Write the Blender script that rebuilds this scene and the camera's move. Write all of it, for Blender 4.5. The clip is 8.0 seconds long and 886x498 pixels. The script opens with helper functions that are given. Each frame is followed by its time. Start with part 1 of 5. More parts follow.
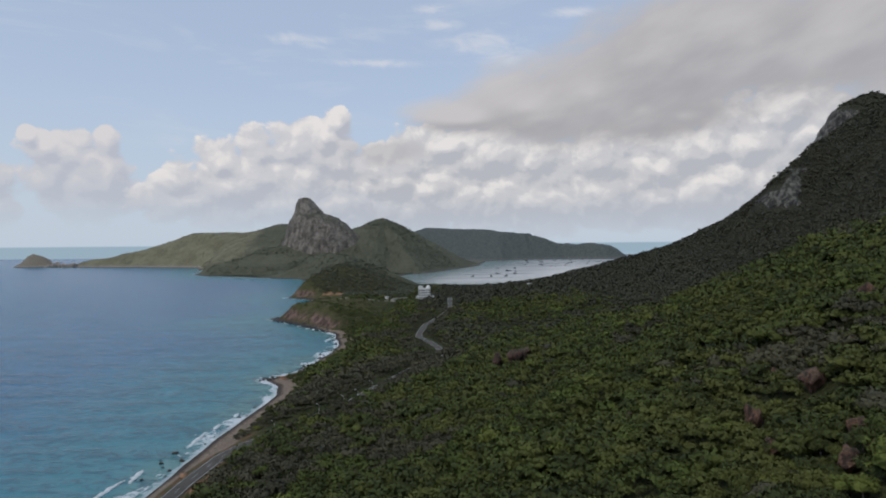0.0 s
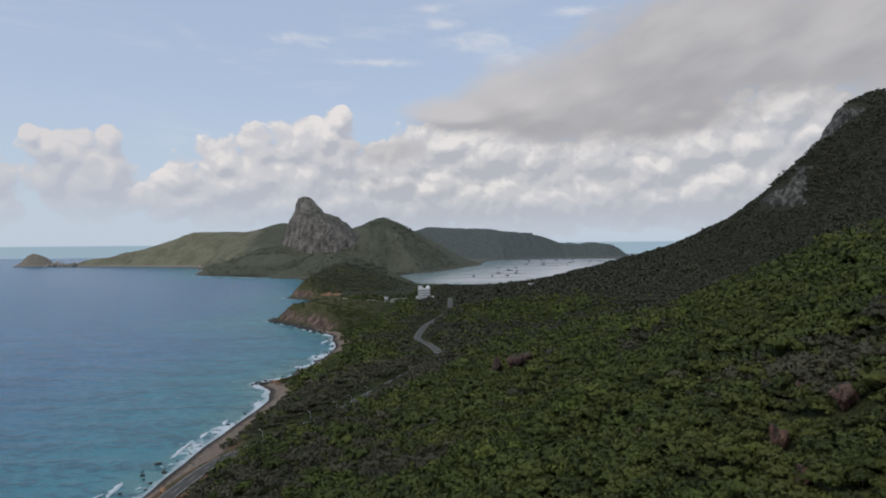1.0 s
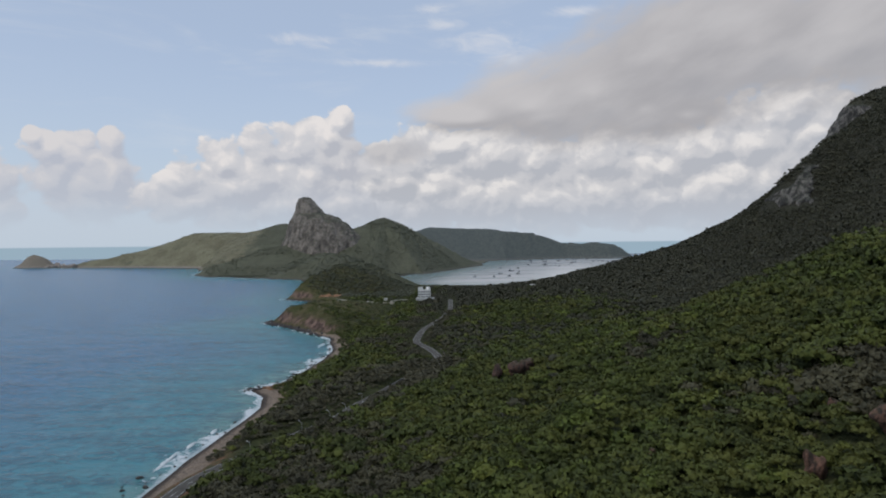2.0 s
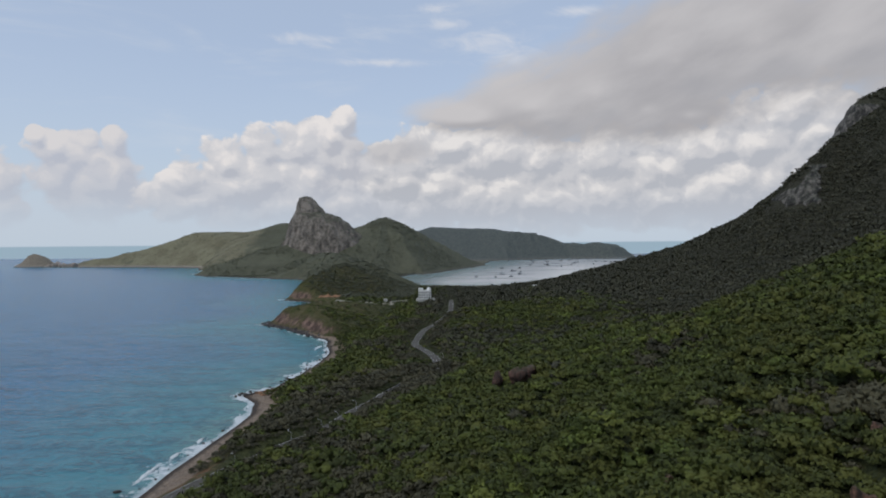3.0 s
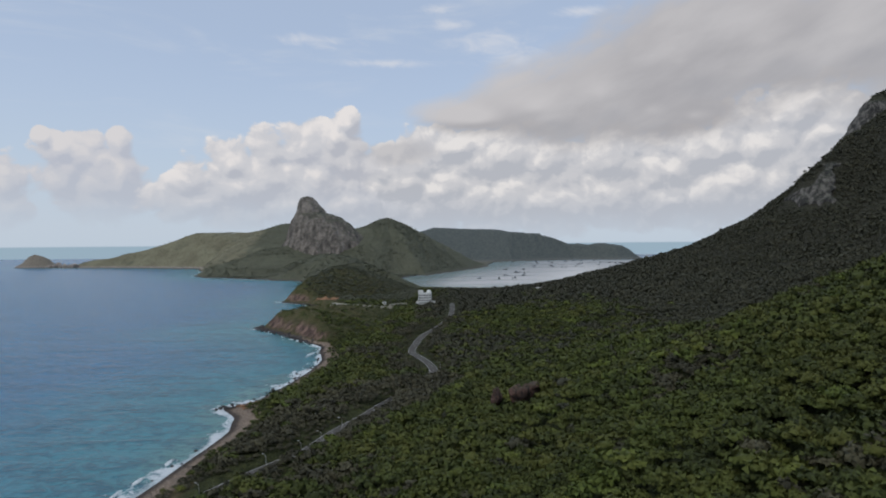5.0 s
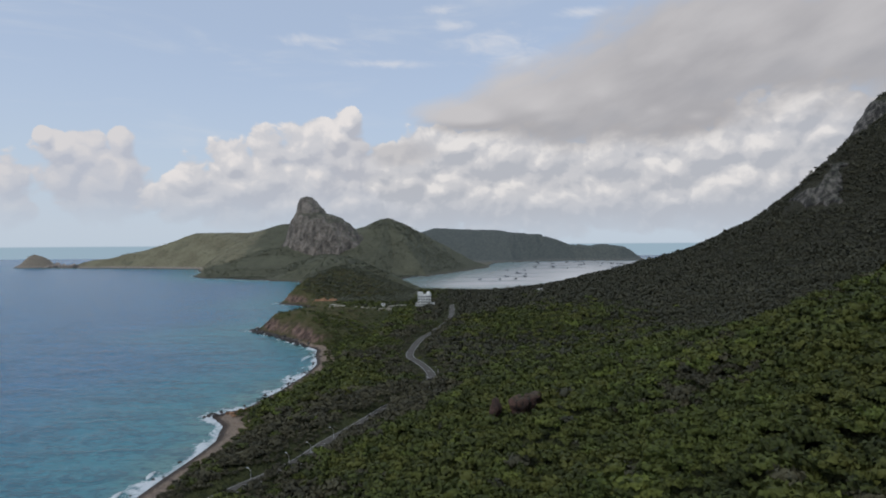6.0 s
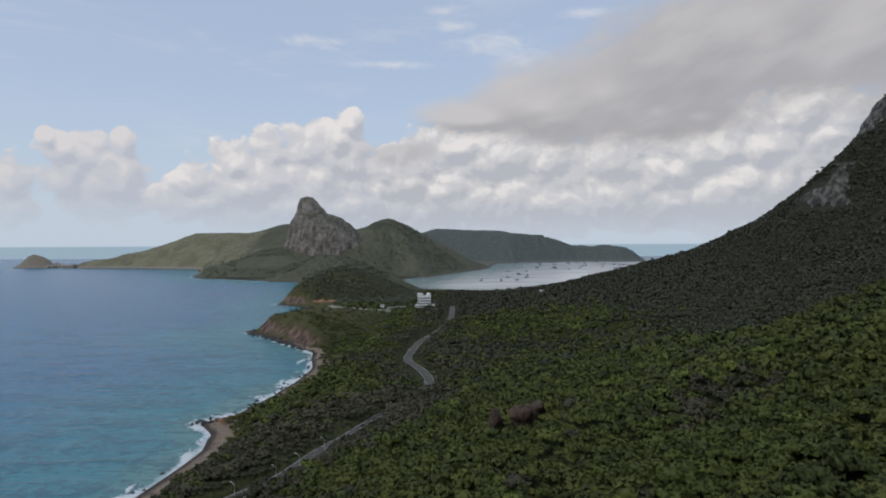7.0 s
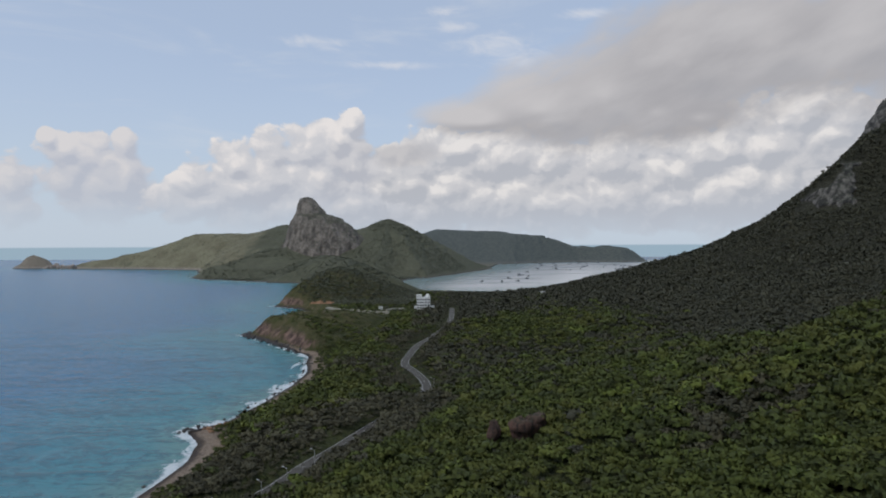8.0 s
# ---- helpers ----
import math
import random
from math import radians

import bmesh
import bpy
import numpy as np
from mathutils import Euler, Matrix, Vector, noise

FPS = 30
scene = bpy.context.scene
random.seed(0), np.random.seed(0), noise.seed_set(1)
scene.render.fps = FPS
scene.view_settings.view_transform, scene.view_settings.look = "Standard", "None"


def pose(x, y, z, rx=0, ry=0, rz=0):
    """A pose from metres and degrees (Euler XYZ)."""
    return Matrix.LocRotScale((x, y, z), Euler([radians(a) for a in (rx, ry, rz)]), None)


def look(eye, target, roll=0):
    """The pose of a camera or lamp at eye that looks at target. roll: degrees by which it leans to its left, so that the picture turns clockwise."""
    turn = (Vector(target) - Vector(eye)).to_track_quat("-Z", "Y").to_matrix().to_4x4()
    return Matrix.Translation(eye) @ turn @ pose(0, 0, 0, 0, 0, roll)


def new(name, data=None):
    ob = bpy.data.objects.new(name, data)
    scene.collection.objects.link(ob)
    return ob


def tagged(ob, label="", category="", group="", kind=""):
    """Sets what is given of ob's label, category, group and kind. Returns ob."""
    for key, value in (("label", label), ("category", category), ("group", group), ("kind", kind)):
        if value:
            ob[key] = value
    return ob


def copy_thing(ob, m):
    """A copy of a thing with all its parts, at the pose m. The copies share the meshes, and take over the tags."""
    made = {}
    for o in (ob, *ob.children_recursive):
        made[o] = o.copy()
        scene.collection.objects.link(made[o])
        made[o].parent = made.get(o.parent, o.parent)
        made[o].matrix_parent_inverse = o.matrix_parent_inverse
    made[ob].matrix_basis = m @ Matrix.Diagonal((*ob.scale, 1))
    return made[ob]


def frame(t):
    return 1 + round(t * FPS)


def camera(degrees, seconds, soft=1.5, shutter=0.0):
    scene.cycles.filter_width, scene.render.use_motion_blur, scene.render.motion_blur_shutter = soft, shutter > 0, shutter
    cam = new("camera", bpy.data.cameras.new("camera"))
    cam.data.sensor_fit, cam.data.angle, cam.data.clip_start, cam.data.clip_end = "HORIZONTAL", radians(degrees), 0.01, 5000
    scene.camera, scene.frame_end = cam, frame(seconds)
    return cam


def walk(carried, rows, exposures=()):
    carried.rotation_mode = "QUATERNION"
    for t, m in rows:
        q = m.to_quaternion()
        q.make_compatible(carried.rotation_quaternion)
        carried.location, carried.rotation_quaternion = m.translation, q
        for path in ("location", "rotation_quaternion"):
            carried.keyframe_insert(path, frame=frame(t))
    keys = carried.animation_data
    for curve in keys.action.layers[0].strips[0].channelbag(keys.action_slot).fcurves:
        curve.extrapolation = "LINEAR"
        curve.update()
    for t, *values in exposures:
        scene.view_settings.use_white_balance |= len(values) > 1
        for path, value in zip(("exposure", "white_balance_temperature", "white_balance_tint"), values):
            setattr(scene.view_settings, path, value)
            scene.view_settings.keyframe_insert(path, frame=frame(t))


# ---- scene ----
cam = camera(72.0, 8.0, soft=1.95)
PATH = [
    (0, (-9.385, -7.086, 100.247), (-9.378, -5.086, 100.229), -0.5),
    (0.5, (-8.238, -0.269, 100.427), (-8.233, 1.731, 100.409), -0.5),
    (1, (-6.966, 7.432, 100.605), (-6.964, 9.432, 100.585), -0.5),
    (1.5, (-5.859, 14.672, 100.812), (-5.86, 16.672, 100.793), -0.6),
    (3, (-2.569, 38.175, 101.268), (-2.58, 40.175, 101.248), -0.5),
    (3.5, (-1.454, 45.49, 101.478), (-1.469, 47.49, 101.459), -0.5),
    (4, (-0.308, 53.34, 101.67), (-0.325, 55.34, 101.652), -0.5),
    (4.5, (0.929, 60.732, 101.76), (0.908, 62.732, 101.742), -0.5),
    (6, (3.952, 83.285, 102.122), (3.924, 85.285, 102.106), -0.4),
    (6.5, (4.81, 90.397, 102.076), (4.78, 92.397, 102.062), -0.3),
    (7, (5.669, 97.972, 102.008), (5.636, 99.972, 101.994), -0.3),
    (7.5, (6.677, 104.943, 102.066), (6.642, 106.943, 102.053), -0.3),
    (8, (7.44, 111.997, 102.178), (7.404, 113.997, 102.166), -0.3),
]
walk(cam, [(t, look(eye, target, roll)) for t, eye, target, roll in PATH])

# ---- light ----
SUN_EL, SUN_AZ = 52.0, 222.0  # degrees; azimuth clockwise from +y, so behind and to the left of the flight
scene.view_settings.exposure = 0.0


class Net:
    """A small writer of node trees: every call makes a node and returns its output."""

    def __init__(self, tree):
        self.tree = tree
        self.tree.nodes.clear()

    def put(self, kind, **settings):
        node = self.tree.nodes.new(kind)
        for key, value in settings.items():
            setattr(node, key, value)
        return node

    def plug(self, value, socket):
        if hasattr(value, "is_output"):
            self.tree.links.new(value, socket)
        else:
            socket.default_value = value

    def math(self, op, a, b=0.0, c=0.0, clamp=False):
        node = self.put("ShaderNodeMath", operation=op, use_clamp=clamp)
        for value, socket in zip((a, b, c), node.inputs):
            self.plug(value, socket)
        return node.outputs[0]

    def ramp(self, value, low, high, to_low=0.0, to_high=1.0):
        node = self.put("ShaderNodeMapRange", interpolation_type="SMOOTHSTEP")
        for v, key in ((value, "Value"), (low, "From Min"), (high, "From Max"), (to_low, "To Min"), (to_high, "To Max")):
            self.plug(v, node.inputs[key])
        return node.outputs["Result"]

    def mix(self, factor, a, b, blend="MIX"):
        node = self.put("ShaderNodeMix", data_type="RGBA", blend_type=blend)
        self.plug(factor, node.inputs["Factor"])
        for v, socket in ((a, node.inputs[6]), (b, node.inputs[7])):
            self.plug((*v, 1.0) if isinstance(v, tuple) and len(v) == 3 else v, socket)
        return node.outputs[2]

    def noise(self, vector, scale, detail=4.0, rough=0.55, distort=0.0):
        node = self.put("ShaderNodeTexNoise")
        self.plug(vector, node.inputs["Vector"])
        for key, v in (("Scale", scale), ("Detail", detail), ("Roughness", rough), ("Distortion", distort)):
            node.inputs[key].default_value = v
        return node.outputs["Fac"]

    def vec(self, x, y, z=0.0):
        node = self.put("ShaderNodeCombineXYZ")
        for v, socket in zip((x, y, z), node.inputs):
            self.plug(v, socket)
        return node.outputs[0]

    def split(self, vector):
        node = self.put("ShaderNodeSeparateXYZ")
        self.plug(vector, node.inputs[0])
        return node.outputs

    def scaled(self, vector, x, y, z):
        node = self.put("ShaderNodeVectorMath", operation="MULTIPLY")
        self.plug(vector, node.inputs[0])
        node.inputs[1].default_value = (x, y, z)
        return node.outputs[0]


def sky():
    world = bpy.data.worlds.new("sky")
    scene.world = world
    world.use_nodes = True
    n = Net(world.node_tree)
    way = n.put("ShaderNodeTexCoord").outputs["Generated"]
    x, y, z = n.split(way)
    u = n.math("ARCTAN2", x, y)  # azimuth and height of the view line, radians
    v = n.math("ARCSINE", z)
    air = n.put("ShaderNodeTexSky", sky_type="NISHITA", sun_disc=False, sun_elevation=radians(SUN_EL), sun_rotation=radians(SUN_AZ), air_density=1.0, dust_density=0.6, ozone_density=1.5)
    blue = n.mix(1.0, air.outputs[0], (0.105, 0.105, 0.105), "MULTIPLY")
    flat = n.vec(u, v)
    # a pale veil that thickens towards the horizon
    low = n.ramp(v, 0.0, 0.34, 0.92, 0.66)
    colour = n.mix(low, blue, n.mix(n.ramp(v, 0.0, 0.3), (0.51, 0.60, 0.705), (0.51, 0.61, 0.785)))
    def heaps(items, strength, grain, du=0.0, dv=0.0, soft=0.2):
        """Rounded masses (azimuth, height, half width, half height) with their edges worn by the grain; du, dv: read at a shifted place."""
        field = None
        for a, h, w, t in items:
            x2 = n.math("DIVIDE", n.math("SUBTRACT", u, a - du), w)
            y2 = n.math("DIVIDE", n.math("SUBTRACT", v, h - dv), t)
            d = n.math("SUBTRACT", 1.0, n.math("SQRT", n.math("ADD", n.math("MULTIPLY", x2, x2), n.math("MULTIPLY", y2, y2))))
            field = d if field is None else n.math("SMOOTH_MAX", field, d, soft)
        return n.math("ADD", field, n.math("MULTIPLY", n.math("SUBTRACT", grain, 0.5), strength))

    # high thin wisps
    wisp = n.noise(n.scaled(flat, 1.6, 8.0, 1.0), 2.6, 6.0, 0.6, 0.5)
    wisp = n.math("MULTIPLY", n.ramp(wisp, 0.50, 0.84), n.ramp(v, 0.06, 0.2))
    colour = n.mix(n.math("MULTIPLY", wisp, 0.5), colour, (0.62, 0.66, 0.72))
    streak = heaps(WISPS, 2.8, n.noise(n.scaled(n.vec(n.math("ADD", u, n.math("MULTIPLY", v, 0.8)), v), 1.0, 2.6, 1.0), 15.0, 7.0, 0.66, 0.8))
    colour = n.mix(n.math("MULTIPLY", n.ramp(streak, -0.2, 1.3), 0.62), colour, (0.70, 0.71, 0.75))

    warp = n.put("ShaderNodeTexNoise", noise_dimensions="2D")
    n.plug(flat, warp.inputs["Vector"])
    warp.inputs["Scale"].default_value, warp.inputs["Detail"].default_value = 16.0, 4.0
    wx, wy, _ = n.split(warp.outputs["Color"])

    def puffs(du, dv):
        """Billows: round swellings with creases between them, at three sizes, and a fine grain."""
        at = n.vec(n.math("ADD", n.math("ADD", u, du), n.math("MULTIPLY", wx, 0.030)), n.math("MULTIPLY", n.math("ADD", n.math("ADD", v, dv), n.math("MULTIPLY", wy, 0.030)), 1.25))
        total = n.math("MULTIPLY", n.noise(at, 30.0, 7.0, 0.62), 0.55)
        for scale, weight in ((11.0, 0.60), (26.0, 0.30), (62.0, 0.11)):
            cell = n.put("ShaderNodeTexVoronoi", voronoi_dimensions="2D")
            n.plug(at, cell.inputs["Vector"])
            cell.inputs["Scale"].default_value = scale
            d = cell.outputs["Distance"]
            total = n.math("ADD", total, n.math("MULTIPLY", n.math("SUBTRACT", 0.75, n.math("MULTIPLY", d, d)), weight))
        return n.math("SUBTRACT", total, 0.32)

    here, sunward = puffs(0.0, 0.0), puffs(-0.006, 0.012)

    def cumulus(colour, items, lit, body, dim, strength, cover, flat_base, edge):
        field = heaps(items, strength, here)
        beyond = heaps(items, strength, sunward, -0.006, 0.012)
        shade = n.math("SUBTRACT", field, beyond)
        tone = n.mix(n.ramp(shade, -0.30, 0.14), dim, body)
        tone = n.mix(n.ramp(shade, 0.12, 0.62), tone, lit)
        tone = n.mix(n.ramp(v, flat_base, flat_base + 0.075, 0.6, 0.0), tone, (0.47, 0.515, 0.595))
        mask = n.math("MULTIPLY", n.ramp(field, edge, n.ramp(shade, 0.0, 0.45, edge + 0.50, edge + 0.20)), n.ramp(n.math("ADD", v, n.math("MULTIPLY", n.math("SUBTRACT", wx, 0.5), 0.03)), flat_base - 0.03, flat_base + 0.03, 0.25, 1.0))
        return n.mix(n.math("MULTIPLY", mask, cover), colour, tone)

    # a pale far bank of cloud low over the sea, then the nearer heaps
    haze = n.ramp(n.math("ADD", v, n.math("MULTIPLY", n.math("SUBTRACT", here, 0.5), 0.05)), 0.03, 0.115, 1.0, 0.0)
    colour = n.mix(n.math("MULTIPLY", haze, n.ramp(v, 0.0, 0.03, 0.25, 0.45)), colour, (0.53, 0.59, 0.68))
    colour = cumulus(colour, LOW_CLOUDS, (0.69, 0.66, 0.66), (0.57, 0.57, 0.61), (0.47, 0.49, 0.56), 1.5, 0.90, 0.050, -0.42)
    colour = cumulus(colour, BANK, (0.78, 0.75, 0.735), (0.575, 0.572, 0.595), (0.455, 0.468, 0.51), 1.7, 0.95, 0.024, -0.75)
    colour = cumulus(colour, TALL_CLOUD, (0.79, 0.75, 0.735), (0.59, 0.59, 0.62), (0.46, 0.475, 0.53), 1.5, 0.95, 0.045, -0.36)
    # the grey cloud layer above, smooth and drawn out
    lean = n.vec(n.math("ADD", u, n.math("MULTIPLY", v, -1.1)), v)
    roll = n.math("ADD", n.math("MULTIPLY", n.noise(n.scaled(lean, 0.9, 1.6, 1.0), 5.5, 4.0, 0.45, 0.3), 0.75), n.math("MULTIPLY", n.noise(n.scaled(lean, 1.0, 1.4, 1.0), 20.0, 6.0, 0.6, 0.2), 0.25))
    grey = n.mix(n.ramp(roll, 0.36, 0.66), (0.395, 0.385, 0.40), (0.50, 0.488, 0.50))
    field = heaps(LAYER, 2.2, roll, soft=0.6)
    top = n.math("SUBTRACT", field, heaps(LAYER, 2.2, roll, -0.02, 0.03, 0.6))
    grey = n.mix(n.ramp(top, 0.1, 0.75, 0.0, 0.8), grey, (0.60, 0.58, 0.585))
    grey = n.mix(n.ramp(top, -0.05, -0.5, 0.0, 0.55), grey, (0.345, 0.345, 0.37))
    colour = n.mix(n.math("MULTIPLY", n.ramp(field, -0.30, 0.36), 0.96), colour, grey)
    scrap = heaps(SCRAP, 1.6, here)
    colour = n.mix(n.math("MULTIPLY", n.ramp(scrap, -0.4, 0.5), 0.6), colour, (0.41, 0.41, 0.44))
    # beyond the last water the sea goes on to the horizon
    colour = n.mix(n.ramp(v, -0.0016, 0.0006), SEA_FAR, colour)
    back = n.put("ShaderNodeBackground")
    n.plug(colour, back.inputs["Color"])
    back.inputs["Strength"].default_value = 1.0
    n.tree.links.new(back.outputs[0], n.put("ShaderNodeOutputWorld").inputs["Surface"])


SEA_FAR = (0.31, 0.42, 0.51)
LOW_CLOUDS = [(-0.636, 0.079, 0.022, 0.034), (-0.628, 0.057, 0.029, 0.024), (-0.591, 0.149, 0.01, 0.011), (-0.573, 0.135, 0.024, 0.02), (-0.538, 0.126, 0.041, 0.031), (-0.499, 0.144, 0.019, 0.022), (-0.528, 0.093, 0.056, 0.044), (-0.498, 0.104, 0.025, 0.04), (-0.564, 0.097, 0.024, 0.036), (-0.532, 0.062, 0.05, 0.021)]
TALL_CLOUD = [(-0.404, 0.096, 0.034, 0.035), (-0.39, 0.067, 0.062, 0.032), (-0.347, 0.125, 0.035, 0.034), (-0.329, 0.087, 0.061, 0.054), (-0.289, 0.143, 0.031, 0.033), (-0.278, 0.103, 0.049, 0.058), (-0.234, 0.144, 0.041, 0.04), (-0.187, 0.17, 0.032, 0.03), (-0.163, 0.192, 0.025, 0.021), (-0.212, 0.111, 0.061, 0.059), (-0.164, 0.128, 0.04, 0.048), (-0.239, 0.059, 0.144, 0.032)]
BANK = [(-0.127, 0.089, 0.051, 0.053), (-0.067, 0.101, 0.068, 0.053), (0.012, 0.155, 0.033, 0.018), (-0.025, 0.089, 0.08, 0.051), (0.081, 0.134, 0.06, 0.032), (0.067, 0.076, 0.088, 0.044), (0.156, 0.12, 0.055, 0.041), (0.158, 0.066, 0.08, 0.036), (0.256, 0.122, 0.048, 0.04), (0.264, 0.071, 0.067, 0.039), (0.344, 0.111, 0.051, 0.036), (0.38, 0.128, 0.044, 0.023), (0.419, 0.134, 0.032, 0.021), (0.364, 0.066, 0.075, 0.034), (0.442, 0.086, 0.057, 0.043), (0.471, 0.138, 0.044, 0.045), (0.514, 0.175, 0.043, 0.034), (0.5, 0.098, 0.045, 0.048), (0.551, 0.148, 0.045, 0.049), (0.59, 0.096, 0.055, 0.068)]
LAYER = [(0.045, 0.203, 0.11, 0.03), (0.145, 0.216, 0.123, 0.052), (0.243, 0.232, 0.125, 0.071), (0.319, 0.202, 0.096, 0.051), (0.361, 0.268, 0.136, 0.097), (0.475, 0.281, 0.14, 0.081), (0.578, 0.278, 0.123, 0.076), (0.706, 0.249, 0.122, 0.089), (0.38, 0.189, 0.091, 0.042)]
WISPS = [(-0.21, 0.316, 0.068, 0.011), (-0.093, 0.286, 0.083, 0.008), (0.064, 0.314, 0.069, 0.025), (0.009, 0.343, 0.046, 0.011), (0.218, 0.353, 0.052, 0.008), (0.105, 0.295, 0.063, 0.018), (-0.019, 0.365, 0.037, 0.008)]
SCRAP = [(-0.09, 0.15, 0.052, 0.02)]
sky()

sun = new("sun", bpy.data.lights.new("sun", "SUN"))
sun.data.energy, sun.data.angle, sun.data.color = 1.15, radians(9), (1.0, 0.95, 0.86)
sun.rotation_euler = (radians(90 - SUN_EL), 0, radians(-SUN_AZ + 180))

# ---- materials ----
def material(name):
    m = bpy.data.materials.new(name)
    m.use_nodes = True
    n = Net(m.node_tree)
    shader = n.put("ShaderNodeBsdfPrincipled")
    n.tree.links.new(shader.outputs[0], n.put("ShaderNodeOutputMaterial").inputs["Surface"])
    return m, n, shader


def relief(n, shader, height, strength, distance):
    node = n.put("ShaderNodeBump")
    node.inputs["Strength"].default_value, node.inputs["Distance"].default_value = strength, distance
    n.plug(height, node.inputs["Height"])
    n.tree.links.new(node.outputs[0], shader.inputs["Normal"])


def place(n):
    return n.put("ShaderNodeNewGeometry").outputs["Position"]


def plain(name, a, b, scale, rough=0.8, metal=0.0, bump=0.0, depth=0.05):
    """Two tones mixed by noise at two scales, with a little relief."""
    m, n, shader = material(name)
    p = place(n)
    big, fine = n.noise(p, scale, 4.0), n.noise(p, scale * 9, 5.0)
    f = n.math("ADD", n.math("MULTIPLY", big, 0.65), n.math("MULTIPLY", fine, 0.35))
    n.plug(n.mix(n.ramp(f, 0.35, 0.65), a, b), shader.inputs["Base Color"])
    shader.inputs["Roughness"].default_value, shader.inputs["Metallic"].default_value = rough, metal
    if rough >= 0.8:
        shader.inputs["Specular IOR Level"].default_value = 0.2
    if bump:
        relief(n, shader, fine, bump, depth)
    return m


def leaf_material(name, dark, light, warm):
    """Foliage: tone by plant (the "tone" field of its crown) and a little by leaf spray, with broad drifts of yellower growth over the hillside."""
    m, n, shader = material(name)
    p = place(n)
    one = n.put("ShaderNodeNewGeometry").outputs["Random Per Island"]
    tone = n.put("ShaderNodeAttribute", attribute_name="tone").outputs["Fac"]
    drift = n.noise(n.scaled(p, 1, 1, 0.3), 0.022, 4.0, 0.6)
    patch = n.noise(n.scaled(p, 1, 1, 0.5), 0.10, 4.0, 0.6)
    sprig = n.noise(p, 1.3, 5.0, 0.65)
    mixed = n.math("ADD", n.math("ADD", n.math("MULTIPLY", tone, 0.46), n.math("MULTIPLY", one, 0.34)), n.math("ADD", n.math("MULTIPLY", patch, 0.55), n.math("MULTIPLY", sprig, 0.42)))
    colour = n.mix(n.ramp(mixed, 0.46, 1.22), dark, light)
    yellow = n.math("ADD", drift, n.math("MULTIPLY", n.math("SUBTRACT", tone, 0.5), 0.30))
    colour = n.mix(n.math("MULTIPLY", n.ramp(yellow, 0.44, 0.74), 0.7), colour, n.mix(n.ramp(mixed, 0.46, 1.22, 0.35, 1.0), dark, warm))
    relief(n, shader, sprig, 0.6, 0.5)
    n.plug(colour, shader.inputs["Base Color"])
    shader.inputs["Roughness"].default_value = 0.75
    shader.inputs["Specular IOR Level"].default_value = 0.2
    return m


